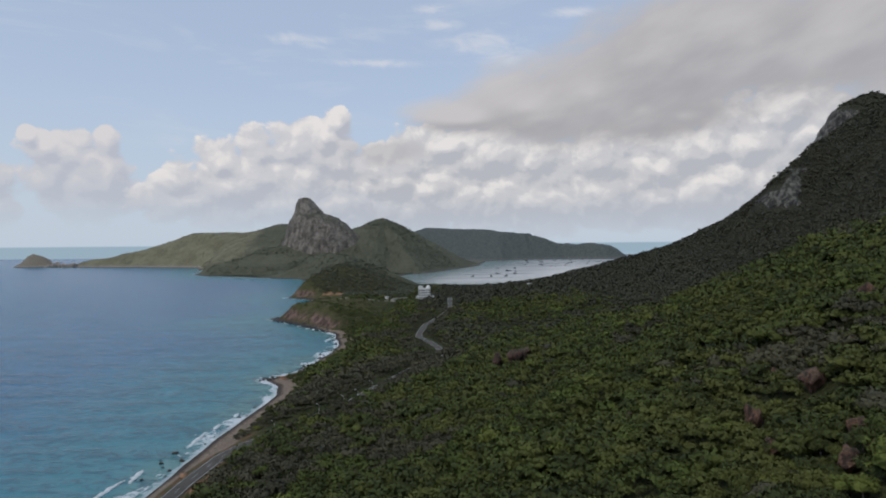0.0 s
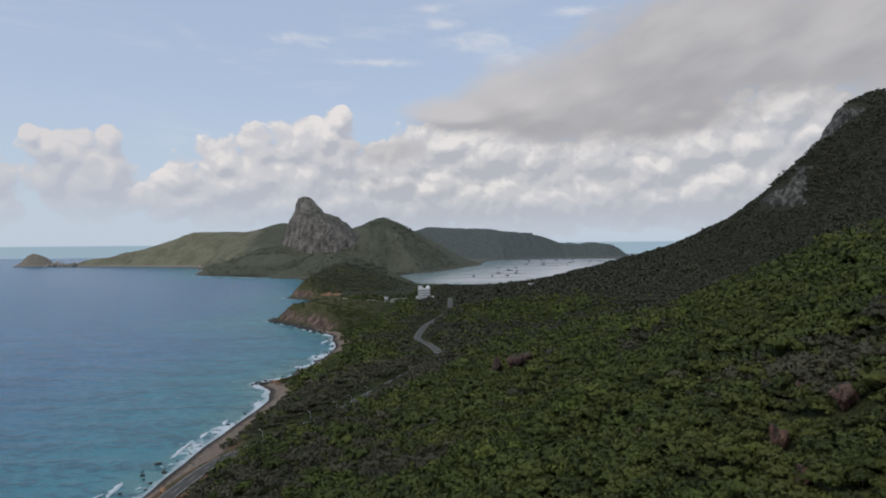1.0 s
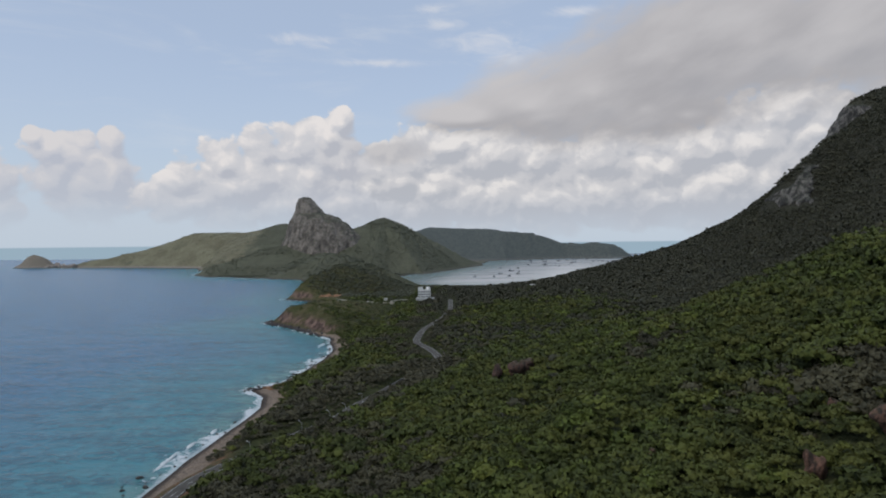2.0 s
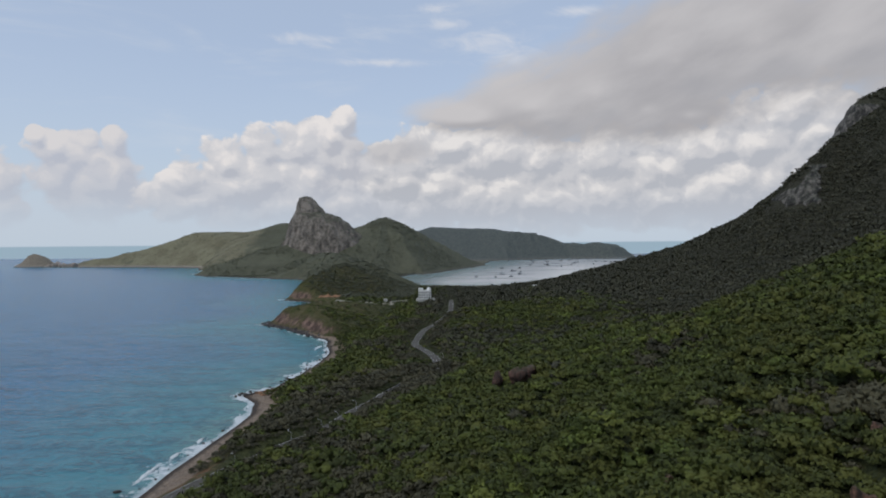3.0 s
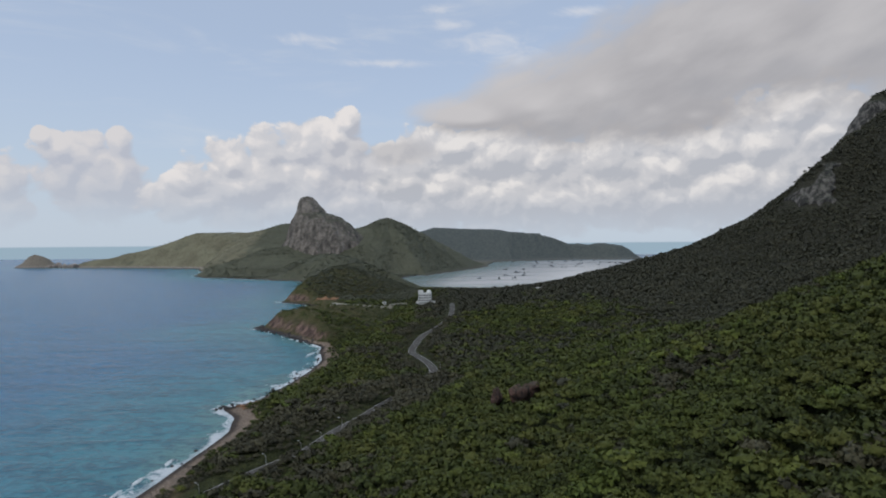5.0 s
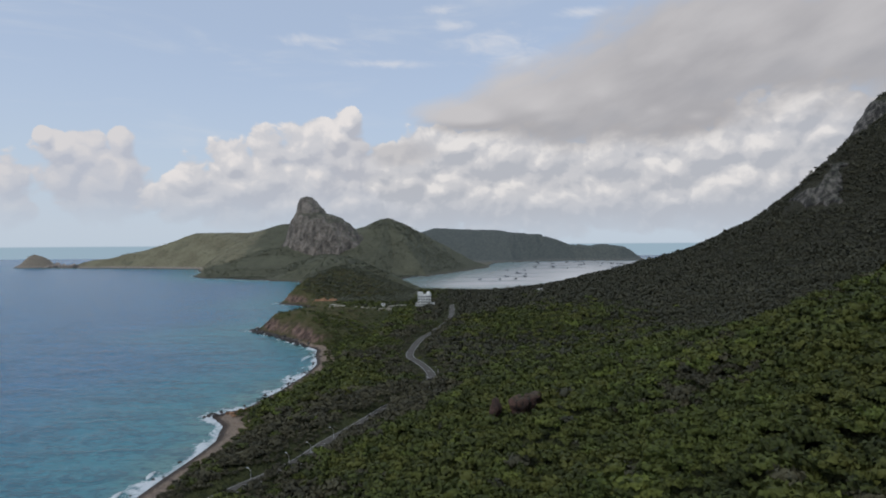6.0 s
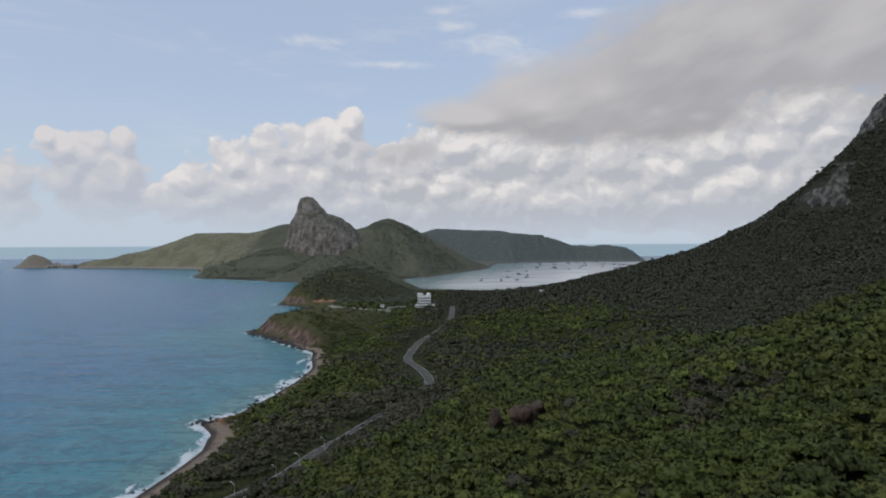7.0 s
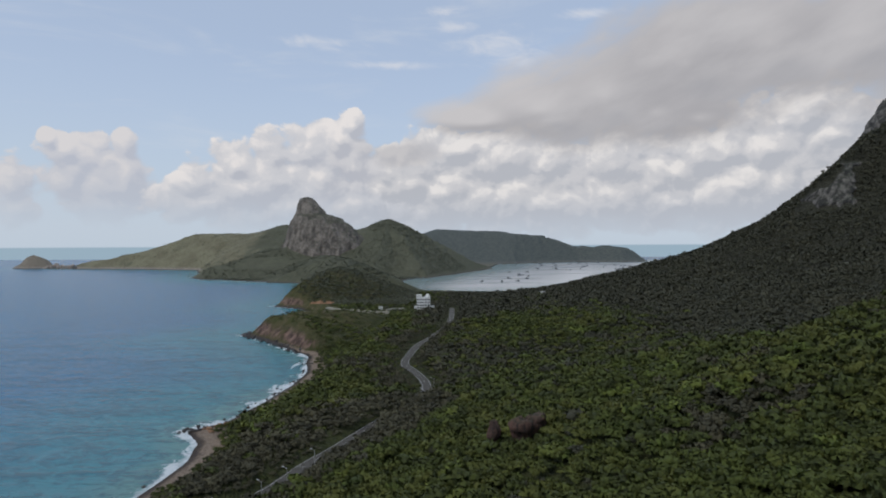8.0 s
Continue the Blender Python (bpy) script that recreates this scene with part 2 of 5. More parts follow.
def ground_material():
    """Earth and low scrub under the trees; sand at the shore, bare red earth on the sea cliffs."""
    m, n, shader = material("hillside")
    p = place(n)
    x, y, z = n.split(p)
    geo = n.put("ShaderNodeNewGeometry")
    nz = n.split(geo.outputs["Normal"])[2]
    fine = n.noise(p, 0.9, 5.0, 0.6)
    mid = n.noise(p, 0.09, 5.0, 0.6)
    broad = n.noise(p, 0.012, 5.0, 0.6)
    clump = n.noise(p, 0.22, 4.0, 0.6)
    green = n.mix(n.ramp(n.math("ADD", n.math("MULTIPLY", mid, 0.5), n.math("MULTIPLY", clump, 0.5)), 0.36, 0.62), (0.030, 0.036, 0.014), (0.062, 0.068, 0.026))
    # drier, grassier growth on the far hills and the headland; far haze painted in
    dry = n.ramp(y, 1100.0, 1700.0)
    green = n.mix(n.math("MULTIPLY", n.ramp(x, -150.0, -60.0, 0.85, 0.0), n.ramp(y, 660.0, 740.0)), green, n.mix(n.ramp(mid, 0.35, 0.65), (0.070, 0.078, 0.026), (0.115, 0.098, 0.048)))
    # haze and sunlight painted into the far grass as paler tones
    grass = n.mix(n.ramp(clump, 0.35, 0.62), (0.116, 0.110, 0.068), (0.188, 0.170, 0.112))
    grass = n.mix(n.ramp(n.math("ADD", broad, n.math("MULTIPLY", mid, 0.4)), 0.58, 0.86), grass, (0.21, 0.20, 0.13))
    wood = n.math("MULTIPLY", n.ramp(n.math("ADD", n.noise(p, 0.007, 5.0, 0.62), n.ramp(x, -1000.0, -640.0, -0.14, 0.30)), 0.42, 0.62), n.ramp(n.math("ADD", clump, mid), 0.72, 1.05, 0.95, 0.70))
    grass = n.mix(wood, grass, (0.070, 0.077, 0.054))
    grass = n.mix(n.ramp(x, -1900.0, -1830.0, 0.75, 0.0), grass, n.mix(n.ramp(clump, 0.35, 0.62), (0.15, 0.125, 0.10), (0.27, 0.23, 0.19)))
    shady = n.math("MULTIPLY", n.ramp(x, 120.0, 320.0), n.ramp(y, 360.0, 560.0))  # forest floor of the mountain, cloud shade painted into its colour
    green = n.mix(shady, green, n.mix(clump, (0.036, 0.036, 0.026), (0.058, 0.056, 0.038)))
    # bluish aerial haze painted onto the farthest hills
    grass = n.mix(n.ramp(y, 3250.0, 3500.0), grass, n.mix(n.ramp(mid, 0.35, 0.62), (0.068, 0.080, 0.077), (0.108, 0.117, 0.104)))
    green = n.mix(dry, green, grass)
    red = n.mix(n.ramp(n.noise(n.scaled(p, 1, 1, 0.3), 0.14, 7.0, 0.70), 0.36, 0.64), (0.058, 0.040, 0.034), (0.280, 0.182, 0.142))
    steep = n.ramp(n.math("ADD", nz, n.math("MULTIPLY", n.math("SUBTRACT", mid, 0.5), 0.3)), 0.70, 0.86, 1.0, 0.0)
    near_sea = n.ramp(n.math("ADD", n.math("ADD", z, n.math("MULTIPLY", mid, 10.0)), n.ramp(y, 1150.0, 1500.0, 0.0, 11.0)), 15.0, 24.0, 1.0, 0.0)
    red = n.mix(n.ramp(y, 1300.0, 1900.0), red, n.mix(n.ramp(clump, 0.35, 0.62), (0.17, 0.15, 0.125), (0.34, 0.30, 0.26)))
    colour = n.mix(n.math("MULTIPLY", steep, near_sea), green, red)
    strip = n.math("MULTIPLY", n.ramp(n.math("ADD", z, n.math("MULTIPLY", mid, 16.0)), 13.0, 21.0, 1.0, 0.0), n.ramp(y, 2500.0, 2700.0))  # bare rock along the far shore
    colour = n.mix(n.math("MULTIPLY", strip, n.ramp(x, -900.0, -700.0, 0.85, 0.15)), colour, n.mix(n.ramp(clump, 0.38, 0.6), (0.16, 0.135, 0.115), (0.36, 0.31, 0.27)))
    sand = n.mix(n.ramp(fine, 0.3, 0.7), (0.20, 0.15, 0.11), (0.33, 0.26, 0.20))
    verge = n.math("MULTIPLY", n.ramp(x, -106.0, -99.0, 1.0, 0.0), n.ramp(y, 300.0, 325.0, 1.0, 0.0))
    earth = n.mix(n.ramp(n.math("ADD", n.math("MULTIPLY", fine, 0.4), n.math("MULTIPLY", n.noise(p, 0.2, 4.0), 0.6)), 0.40, 0.58), (0.19, 0.105, 0.06), (0.085, 0.085, 0.04))
    colour = n.mix(verge, colour, earth)
    wet = n.ramp(n.math("ADD", z, n.math("MULTIPLY", fine, 0.5)), 0.45, 1.0)
    sand = n.mix(n.ramp(y, 690.0, 760.0), sand, (0.085, 0.072, 0.060))
    sand = n.mix(wet, (0.075, 0.06, 0.05), sand)
    colour = n.mix(n.ramp(n.math("ADD", z, n.math("MULTIPLY", mid, 1.6)), 2.6, 3.8), sand, colour)
    n.plug(colour, shader.inputs["Base Color"])
    shader.inputs["Roughness"].default_value = 0.9
    shader.inputs["Specular IOR Level"].default_value = 0.15
    relief(n, shader, n.math("MULTIPLY", n.math("ADD", n.math("ADD", n.math("MULTIPLY", mid, 3.0), n.math("MULTIPLY", clump, 1.6)), n.math("MULTIPLY", fine, 0.4)), n.ramp(y, 1100.0, 1800.0, 1.0, 0.35)), 1.0, 3.0)
    return m


def sea_material():
    m, n, shader = material("sea_water")
    p = place(n)
    shore = n.put("ShaderNodeAttribute", attribute_name="shore").outputs["Fac"]
    chop = n.noise(n.scaled(p, 0.8, 1.2, 1), 0.17, 6.0, 0.64, 0.6)
    swell = n.noise(n.scaled(n.vec(n.math("ADD", n.split(p)[0], n.math("MULTIPLY", n.split(p)[1], 0.35)), n.split(p)[1]), 0.28, 1.3, 1), 0.05, 5.0, 0.6, 0.5)
    broad = n.noise(n.scaled(p, 0.3, 1, 1), 0.006, 4.0, 0.55)
    reach = n.math("ADD", shore, n.math("MULTIPLY", n.math("SUBTRACT", broad, 0.5), 130.0))
    colour = n.mix(n.ramp(reach, 10.0, 190.0), (0.042, 0.205, 0.245), (0.028, 0.138, 0.252))
    colour = n.mix(n.ramp(reach, 0.0, 26.0, 0.55, 0.0), colour, (0.15, 0.26, 0.22))
    colour = n.mix(n.math("MULTIPLY", n.ramp(n.math("ADD", chop, n.math("MULTIPLY", swell, 0.7)), 0.76, 1.02), 0.62), colour, (0.012, 0.065, 0.105))
    # surf: lacy foam in ragged runs along the water's edge
    lace = n.noise(p, 0.30, 6.0, 0.70, 1.0)
    runs = n.noise(n.scaled(p, 1.0, 0.6, 1), 0.05, 4.0, 0.55, 0.5)
    edge = n.math("ADD", shore, n.math("MULTIPLY", n.math("SUBTRACT", runs, 0.5), 60.0))
    foam = n.ramp(n.math("SUBTRACT", lace, n.ramp(edge, -4.0, 15.0, 0.0, 0.42)), 0.31, 0.47)
    foam = n.math("MULTIPLY", foam, n.ramp(shore, 10.0, 26.0, 1.0, 0.0))
    swash = n.ramp(n.math("ADD", shore, n.math("MULTIPLY", n.math("SUBTRACT", lace, 0.5), 14.0)), 0.3, 3.0, 0.65, 0.0)
    foam = n.math("MAXIMUM", foam, swash)
    open_sea = n.put("ShaderNodeAttribute", attribute_name="open_sea").outputs["Fac"]
    foam = n.math("MULTIPLY", foam, n.math("MULTIPLY", open_sea, n.ramp(n.split(p)[1], 860.0, 1300.0, 1.0, 0.1)))
    # reflected sky painted into the sheltered bay's colour: pale, with darker streaks
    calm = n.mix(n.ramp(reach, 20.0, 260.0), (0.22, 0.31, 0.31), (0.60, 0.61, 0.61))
    bay_streaks = n.noise(n.scaled(p, 0.14, 1.0, 1), 0.022, 4.0, 0.55, 0.4)
    calm = n.mix(n.math("MULTIPLY", n.ramp(bay_streaks, 0.54, 0.66), 0.7), calm, (0.19, 0.25, 0.27))
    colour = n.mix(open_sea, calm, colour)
    colour = n.mix(n.math("MULTIPLY", foam, 0.9), colour, (0.66, 0.69, 0.70))
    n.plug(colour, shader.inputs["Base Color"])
    n.plug(n.math("ADD", n.math("MULTIPLY", foam, 0.5), n.ramp(open_sea, 0.0, 1.0, 0.16, 0.24)), shader.inputs["Roughness"])
    shader.inputs["IOR"].default_value = 1.33
    waves = n.math("ADD", n.math("MULTIPLY", swell, 1.0), n.math("MULTIPLY", chop, 0.45))
    relief(n, shader, n.math("MULTIPLY", waves, n.ramp(open_sea, 0.0, 1.0, 0.02, 1.0)), 1.0, 2.8)
    return m


def rock_material(name, a, b, streak, mossy=1.0, low=0.39, high=0.63, upright=0.62):
    """Weathered rock with dark vertical water streaks and cracks."""
    m, n, shader = material(name)
    p = place(n)
    runs = n.noise(n.scaled(p, 1, 1, 0.12), streak, 6.0, 0.62, 0.3)
    lumps = n.noise(p, streak * 2.2, 6.0, 0.65)
    tone = n.math("ADD", n.math("MULTIPLY", runs, upright), n.math("MULTIPLY", lumps, 1 - upright))
    colour = n.mix(n.ramp(tone, low, high), a, b)
    nz = n.split(n.put("ShaderNodeNewGeometry").outputs["Normal"])[2]
    moss = n.ramp(n.math("ADD", nz, n.math("MULTIPLY", lumps, 0.9)), 0.98, 1.22)
    colour = n.mix(n.math("MULTIPLY", moss, mossy), colour, (0.040, 0.050, 0.022))
    n.plug(colour, shader.inputs["Base Color"])
    shader.inputs["Roughness"].default_value = 0.9
    relief(n, shader, n.math("ADD", runs, lumps), 1.0, 0.35 / streak)
    return m


LEAF = leaf_material("scrub_foliage", (0.032, 0.039, 0.013), (0.075, 0.094, 0.020), (0.095, 0.096, 0.024))
LEAF_BRIGHT = leaf_material("young_foliage", (0.036, 0.049, 0.012), (0.110, 0.140, 0.028), (0.132, 0.134, 0.031))
LEAF_GREY = leaf_material("shrub_foliage_dull", (0.036, 0.035, 0.022), (0.084, 0.079, 0.047), (0.090, 0.084, 0.047))
# cloud shade and grey haze are painted into this foliage colour
LEAF_SHADED = leaf_material("mountain_forest", (0.039, 0.040, 0.027), (0.057, 0.058, 0.036), (0.068, 0.065, 0.040))
# distant haze painted into these paler, greyer greens
LEAF_HAZED = leaf_material("hazed_hill_foliage", (0.062, 0.070, 0.046), (0.102, 0.109, 0.071), (0.118, 0.116, 0.078))
BARK = plain("bark", (0.09, 0.07, 0.05), (0.18, 0.15, 0.12), 1.2, 0.9, 0, 0.6)
GROUND = ground_material()
SEA = sea_material()
ROCK = rock_material("grey_granite", (0.078, 0.068, 0.056), (0.265, 0.230, 0.192), 0.05, 0.55)
ROCK_PALE = rock_material("pale_cliff_rock", (0.024, 0.023, 0.020), (0.165, 0.151, 0.132), 0.13, 0.35, 0.43, 0.62, 0.82)
ROCK_RED = rock_material("reddish_boulder_rock", (0.024, 0.015, 0.010), (0.195, 0.098, 0.064), 0.7, 0.3)
ROCK_BROWN = rock_material("dark_brown_boulder_rock", (0.020, 0.014, 0.011), (0.125, 0.066, 0.048), 0.6, 0.3)
ROCK_WET = plain("wet_shore_rock", (0.015, 0.014, 0.013), (0.06, 0.05, 0.045), 0.8, 0.6, 0, 0.8, 0.2)
ASPHALT = plain("asphalt", (0.062, 0.058, 0.050), (0.098, 0.092, 0.080), 0.35, 0.9, 0, 0.2, 0.01)
LINE = plain("road_paint", (0.36, 0.36, 0.34), (0.56, 0.56, 0.54), 1.0, 0.7)
WALL_WHITE = plain("white_render", (0.66, 0.66, 0.63), (0.80, 0.80, 0.78), 0.4, 0.8)
GLASS = plain("dark_window_glass", (0.03, 0.035, 0.04), (0.05, 0.055, 0.06), 0.5, 0.15)
METAL = plain("galvanised_steel", (0.42, 0.42, 0.42), (0.55, 0.55, 0.55), 1.5, 0.45, 0.6)
TRACK_EARTH = plain("pale_track", (0.25, 0.235, 0.185), (0.38, 0.36, 0.30), 0.5, 0.9)
ROCK_COAST = plain("pale_coast_rock", (0.19, 0.155, 0.13), (0.37, 0.32, 0.28), 0.06, 0.9, 0, 0.8, 1.0)
CONCRETE = plain("pale_concrete", (0.32, 0.31, 0.29), (0.46, 0.45, 0.42), 0.5, 0.9)
EARTH = plain("red_earth", (0.19, 0.100, 0.058), (0.36, 0.215, 0.130), 0.3, 0.95, 0, 0.7, 0.3)
FOAM = plain("sea_foam", (0.45, 0.52, 0.53), (0.70, 0.73, 0.73), 0.8, 0.7, 0, 0.8, 0.2)
HULL = plain("boat_paint", (0.05, 0.07, 0.09), (0.12, 0.12, 0.12), 0.5, 0.6)

# ---- shape of the land ----
RNG = np.random.default_rng(7)
LATTICE = RNG.random((256, 256))


def fuzz(x, y, size, octaves=3):
    """Smooth value noise over the plan, -1 to 1; size is the longest wave in metres."""
    x, y = np.asarray(x, float), np.asarray(y, float)
    total, weight, out = 0.0, 1.0, np.zeros(np.broadcast(x, y).shape)
    for k in range(octaves):
        gx, gy = x / size + 31.7 * k, y / size + 17.3 * k
        ix, iy = np.floor(gx).astype(int), np.floor(gy).astype(int)
        fx, fy = gx - ix, gy - iy
        fx, fy = fx * fx * (3 - 2 * fx), fy * fy * (3 - 2 * fy)
        a, b = LATTICE[ix % 256, iy % 256], LATTICE[(ix + 1) % 256, iy % 256]
        c, d = LATTICE[ix % 256, (iy + 1) % 256], LATTICE[(ix + 1) % 256, (iy + 1) % 256]
        out += weight * ((a * (1 - fx) + b * fx) * (1 - fy) + (c * (1 - fx) + d * fx) * fy - 0.5) * 2
        total, weight, size = total + weight, weight * 0.5, size * 0.5
    return out / total


# the main island's shore, from behind the flight along the beach to the headlands, then back along the harbour bay
SHORE = [
    (-130, -900), (-128, 236), (-127, 306), (-122, 364), (-120, 399), (-126, 425), (-141, 445), (-126, 463), (-118, 505), (-112, 560),
    (-112, 602), (-123, 645), (-127, 672), (-150, 706), (-187, 755), (-234, 812), (-205, 850), (-178, 910), (-190, 1010), (-245, 1098),
    (-300, 1140), (-285, 1200), (-265, 1320), (-330, 1560), (-425, 1782), (-591, 1837), (-757, 1958), (-868, 2118), (-905, 2250), (-958, 2401),
    (-1090, 2706), (-1407, 2840), (-1710, 2908), (-1885, 2982), (-1890, 3040), (-1500, 3160), (-900, 3600), (0, 4350), (900, 4300), (1230, 4000),
]
HARBOUR = [
    (1170, 3800), (1016, 3690), (760, 3772), (420, 3560), (267, 3324), (175, 2743), (-49, 2093), (-150, 1800), (-186, 1640), (-150, 1500), (-40, 1430), (120, 1400), (330, 1520), (620, 1800),
    (950, 2050), (1900, 2150), (1900, -900),
]
COAST = np.array(SHORE + HARBOUR, float)
ISLET = np.array([(-2030 + 92 * math.cos(a) * (1 + 0.1 * math.sin(3 * a)), 3040 + 60 * math.sin(a)) for a in np.linspace(0, 2 * math.pi, 18)[:-1]])


def inside(x, y, ring):
    """Distance from the ring's line, positive within it."""
    best, within = np.full(x.shape, 1e9), np.zeros(x.shape, bool)
    for (ax, ay), (bx, by) in zip(ring, np.roll(ring, -1, 0)):
        ex, ey = bx - ax, by - ay
        k = np.clip(((x - ax) * ex + (y - ay) * ey) / (ex * ex + ey * ey), 0, 1)
        best = np.minimum(best, np.hypot(x - ax - k * ex, y - ay - k * ey))
        if ay != by:
            within ^= ((ay > y) != (by > y)) & (x < ax + (y - ay) * ex / ey)
    return np.where(within, best, -best)


# cross sections of the near land: heights over these eastings, from south to north
EAST = (-60, 0, 60, 120, 200, 350, 470, 600, 760, 850, 950, 1300, 1900)
SECTIONS = {
    -900: (12, 38, 75, 112, 155, 230, 290, 330, 380, 400, 420, 460, 480),
    120: (12, 28, 56, 92, 138, 215, 270, 320, 370, 395, 420, 460, 480),
    230: (12, 30, 49, 80, 124, 190, 240, 300, 360, 385, 410, 450, 480),
    300: (10, 25, 49, 75, 114, 140, 180, 240, 310, 345, 380, 440, 480),
    370: (8, 22, 42, 54, 62, 88, 120, 180, 260, 300, 350, 430, 480),
    520: (6, 10, 20, 27, 38, 58, 85, 135, 230, 285, 340, 430, 480),
    700: (8, 18, 30, 35, 39, 54, 80, 130, 240, 295, 350, 440, 480),
    900: (10, 12, 16, 22, 32, 56, 86, 148, 268, 325, 380, 450, 480),
    1060: (10, 11, 12, 16, 31, 70, 110, 190, 310, 368, 400, 460, 480),
    1200: (9, 10, 10, 12, 26, 64, 96, 158, 310, 370, 410, 470, 480),
    1300: (8, 8, 7, 9, 20, 54, 84, 143, 262, 338, 410, 480, 490),
    1420: (6, 5, 4, 4, 12, 38, 66, 116, 203, 318, 400, 430, 430),
    1800: (2, 2, 2, 2, 4, 8, 20, 40, 70, 85, 100, 140, 160),
}
# crests of the hills beyond: points along each crest, with its side slope
CRESTS = [
    (0.42, 60, [(-1730, 2960, 28), (-1517, 3000, 70), (-1361, 3020, 105), (-1199, 3020, 164), (-968, 3000, 164), (-758, 2950, 202), (-559, 2900, 206)]),
    (0.45, 22, [(-760, 2080, 40), (-620, 2200, 92), (-470, 2290, 122), (-314, 2420, 174), (-246, 2450, 203), (-125, 2450, 146), (28, 2500, 78), (150, 2700, 20)]),
    (0.50, 60, [(-300, 3700, 150), (-95, 3900, 197), (266, 3900, 190), (423, 3850, 170), (567, 3850, 165), (672, 3850, 125), (865, 3850, 92), (955, 3800, 108), (1060, 3800, 97), (1130, 3800, 75)]),
    (0.45, 30, [(-290, 1150, 16), (-259, 1200, 44), (-222, 1260, 58), (-190, 1400, 52), (-230, 1600, 66), (-330, 1850, 70), (-420, 2050, 72)]),
    (0.30, 14, [(-228, 806, 10), (-205, 792, 24), (-178, 778, 28), (-150, 752, 25), (-118, 722, 17)]),
    (0.40, 18, [(-195, 806, 21), (-172, 828, 26), (-130, 852, 24), (-80, 872, 16)]),
    (0.60, 8, [(4, 712, 23), (30, 722, 27), (70, 735, 32)]),
    (1.50, 20, [(600, 1062, 222), (690, 1115, 285)]),
    (2.00, 12, [(846, 1290, 388), (950, 1330, 428)]),
]
ISLET_CREST = (0.75, 40, [(-2085, 3030, 38), (-2035, 3035, 66), (-1965, 3030, 34)])


def crest(x, y, slope, round_off, line):
    high = np.full(x.shape, -50.0)
    for (ax, ay, az), (bx, by, bz) in zip(line, line[1:]):
        ex, ey = bx - ax, by - ay
        k = np.clip(((x - ax) * ex + (y - ay) * ey) / (ex * ex + ey * ey), 0, 1)
        d = np.hypot(x - ax - k * ex, y - ay - k * ey)
        high = np.maximum(high, az + k * (bz - az) - slope * (np.hypot(d, round_off) - round_off))
    return high


def blurred(a, cells):
    w = np.exp(-0.5 * (np.arange(-3 * cells, 3 * cells + 1) / cells) ** 2)
    w /= w.sum()
    for axis in (0, 1):
        pad = [(len(w) // 2,) * 2 if i == axis else (0, 0) for i in (0, 1)]
        a = np.apply_along_axis(lambda r: np.convolve(r, w, "valid"), axis, np.pad(a, pad, "edge"))
    return a


def section_table():
    ys, xs = np.arange(-900, 1801, 12.0), np.arange(-340, 1901, 12.0)
    rows = np.array([np.interp(xs, EAST, h) for h in SECTIONS.values()])
    table = np.array([np.interp(ys, list(SECTIONS), rows[:, i]) for i in range(len(xs))])
    return xs, ys, blurred(table, 2)


TABLE_X, TABLE_Y, TABLE = section_table()


def sections(x, y):
    gx = np.clip((x - TABLE_X[0]) / 12, 0, len(TABLE_X) - 1.001)
    gy = np.clip((y - TABLE_Y[0]) / 12, 0, len(TABLE_Y) - 1.001)
    i, j = gx.astype(int), gy.astype(int)
    a, b = gx - i, gy - j
    return (TABLE[i, j] * (1 - a) + TABLE[i + 1, j] * a) * (1 - b) + (TABLE[i, j + 1] * (1 - a) + TABLE[i + 1, j + 1] * a) * b


ROAD = [(-114, 150), (-113, 224), (-111.5, 247), (-108, 270), (-100, 288), (-92, 303), (-80, 325), (-66, 347), (-57, 373), (-47, 396), (-40, 415), (-30, 440), (-18, 468), (-11.5, 490), (-11.5, 518), (-20, 553), (-31, 585), (-31, 620), (-26.5, 672), (-17, 716), (-4, 790), (2, 850), (4, 930), (4, 1010)]


def smooth_line(points, step):
    p = [Vector(q) for q in points]
    p = [p[0] * 2 - p[1], *p, p[-1] * 2 - p[-2]]
    out = []
    for a, b, c, d in zip(p, p[1:], p[2:], p[3:]):
        count = max(1, int((c - b).length / step))
        for i in range(count):
            t = i / count
            out.append(0.5 * (2 * b + (c - a) * t + (2 * a - 5 * b + 4 * c - d) * t * t + (3 * b - a - 3 * c + d) * t ** 3))
    return out + [p[-2]]


ROAD_LINE = np.array([tuple(q) for q in smooth_line([(a, b, 0.0) for a, b in ROAD], 6.0)])


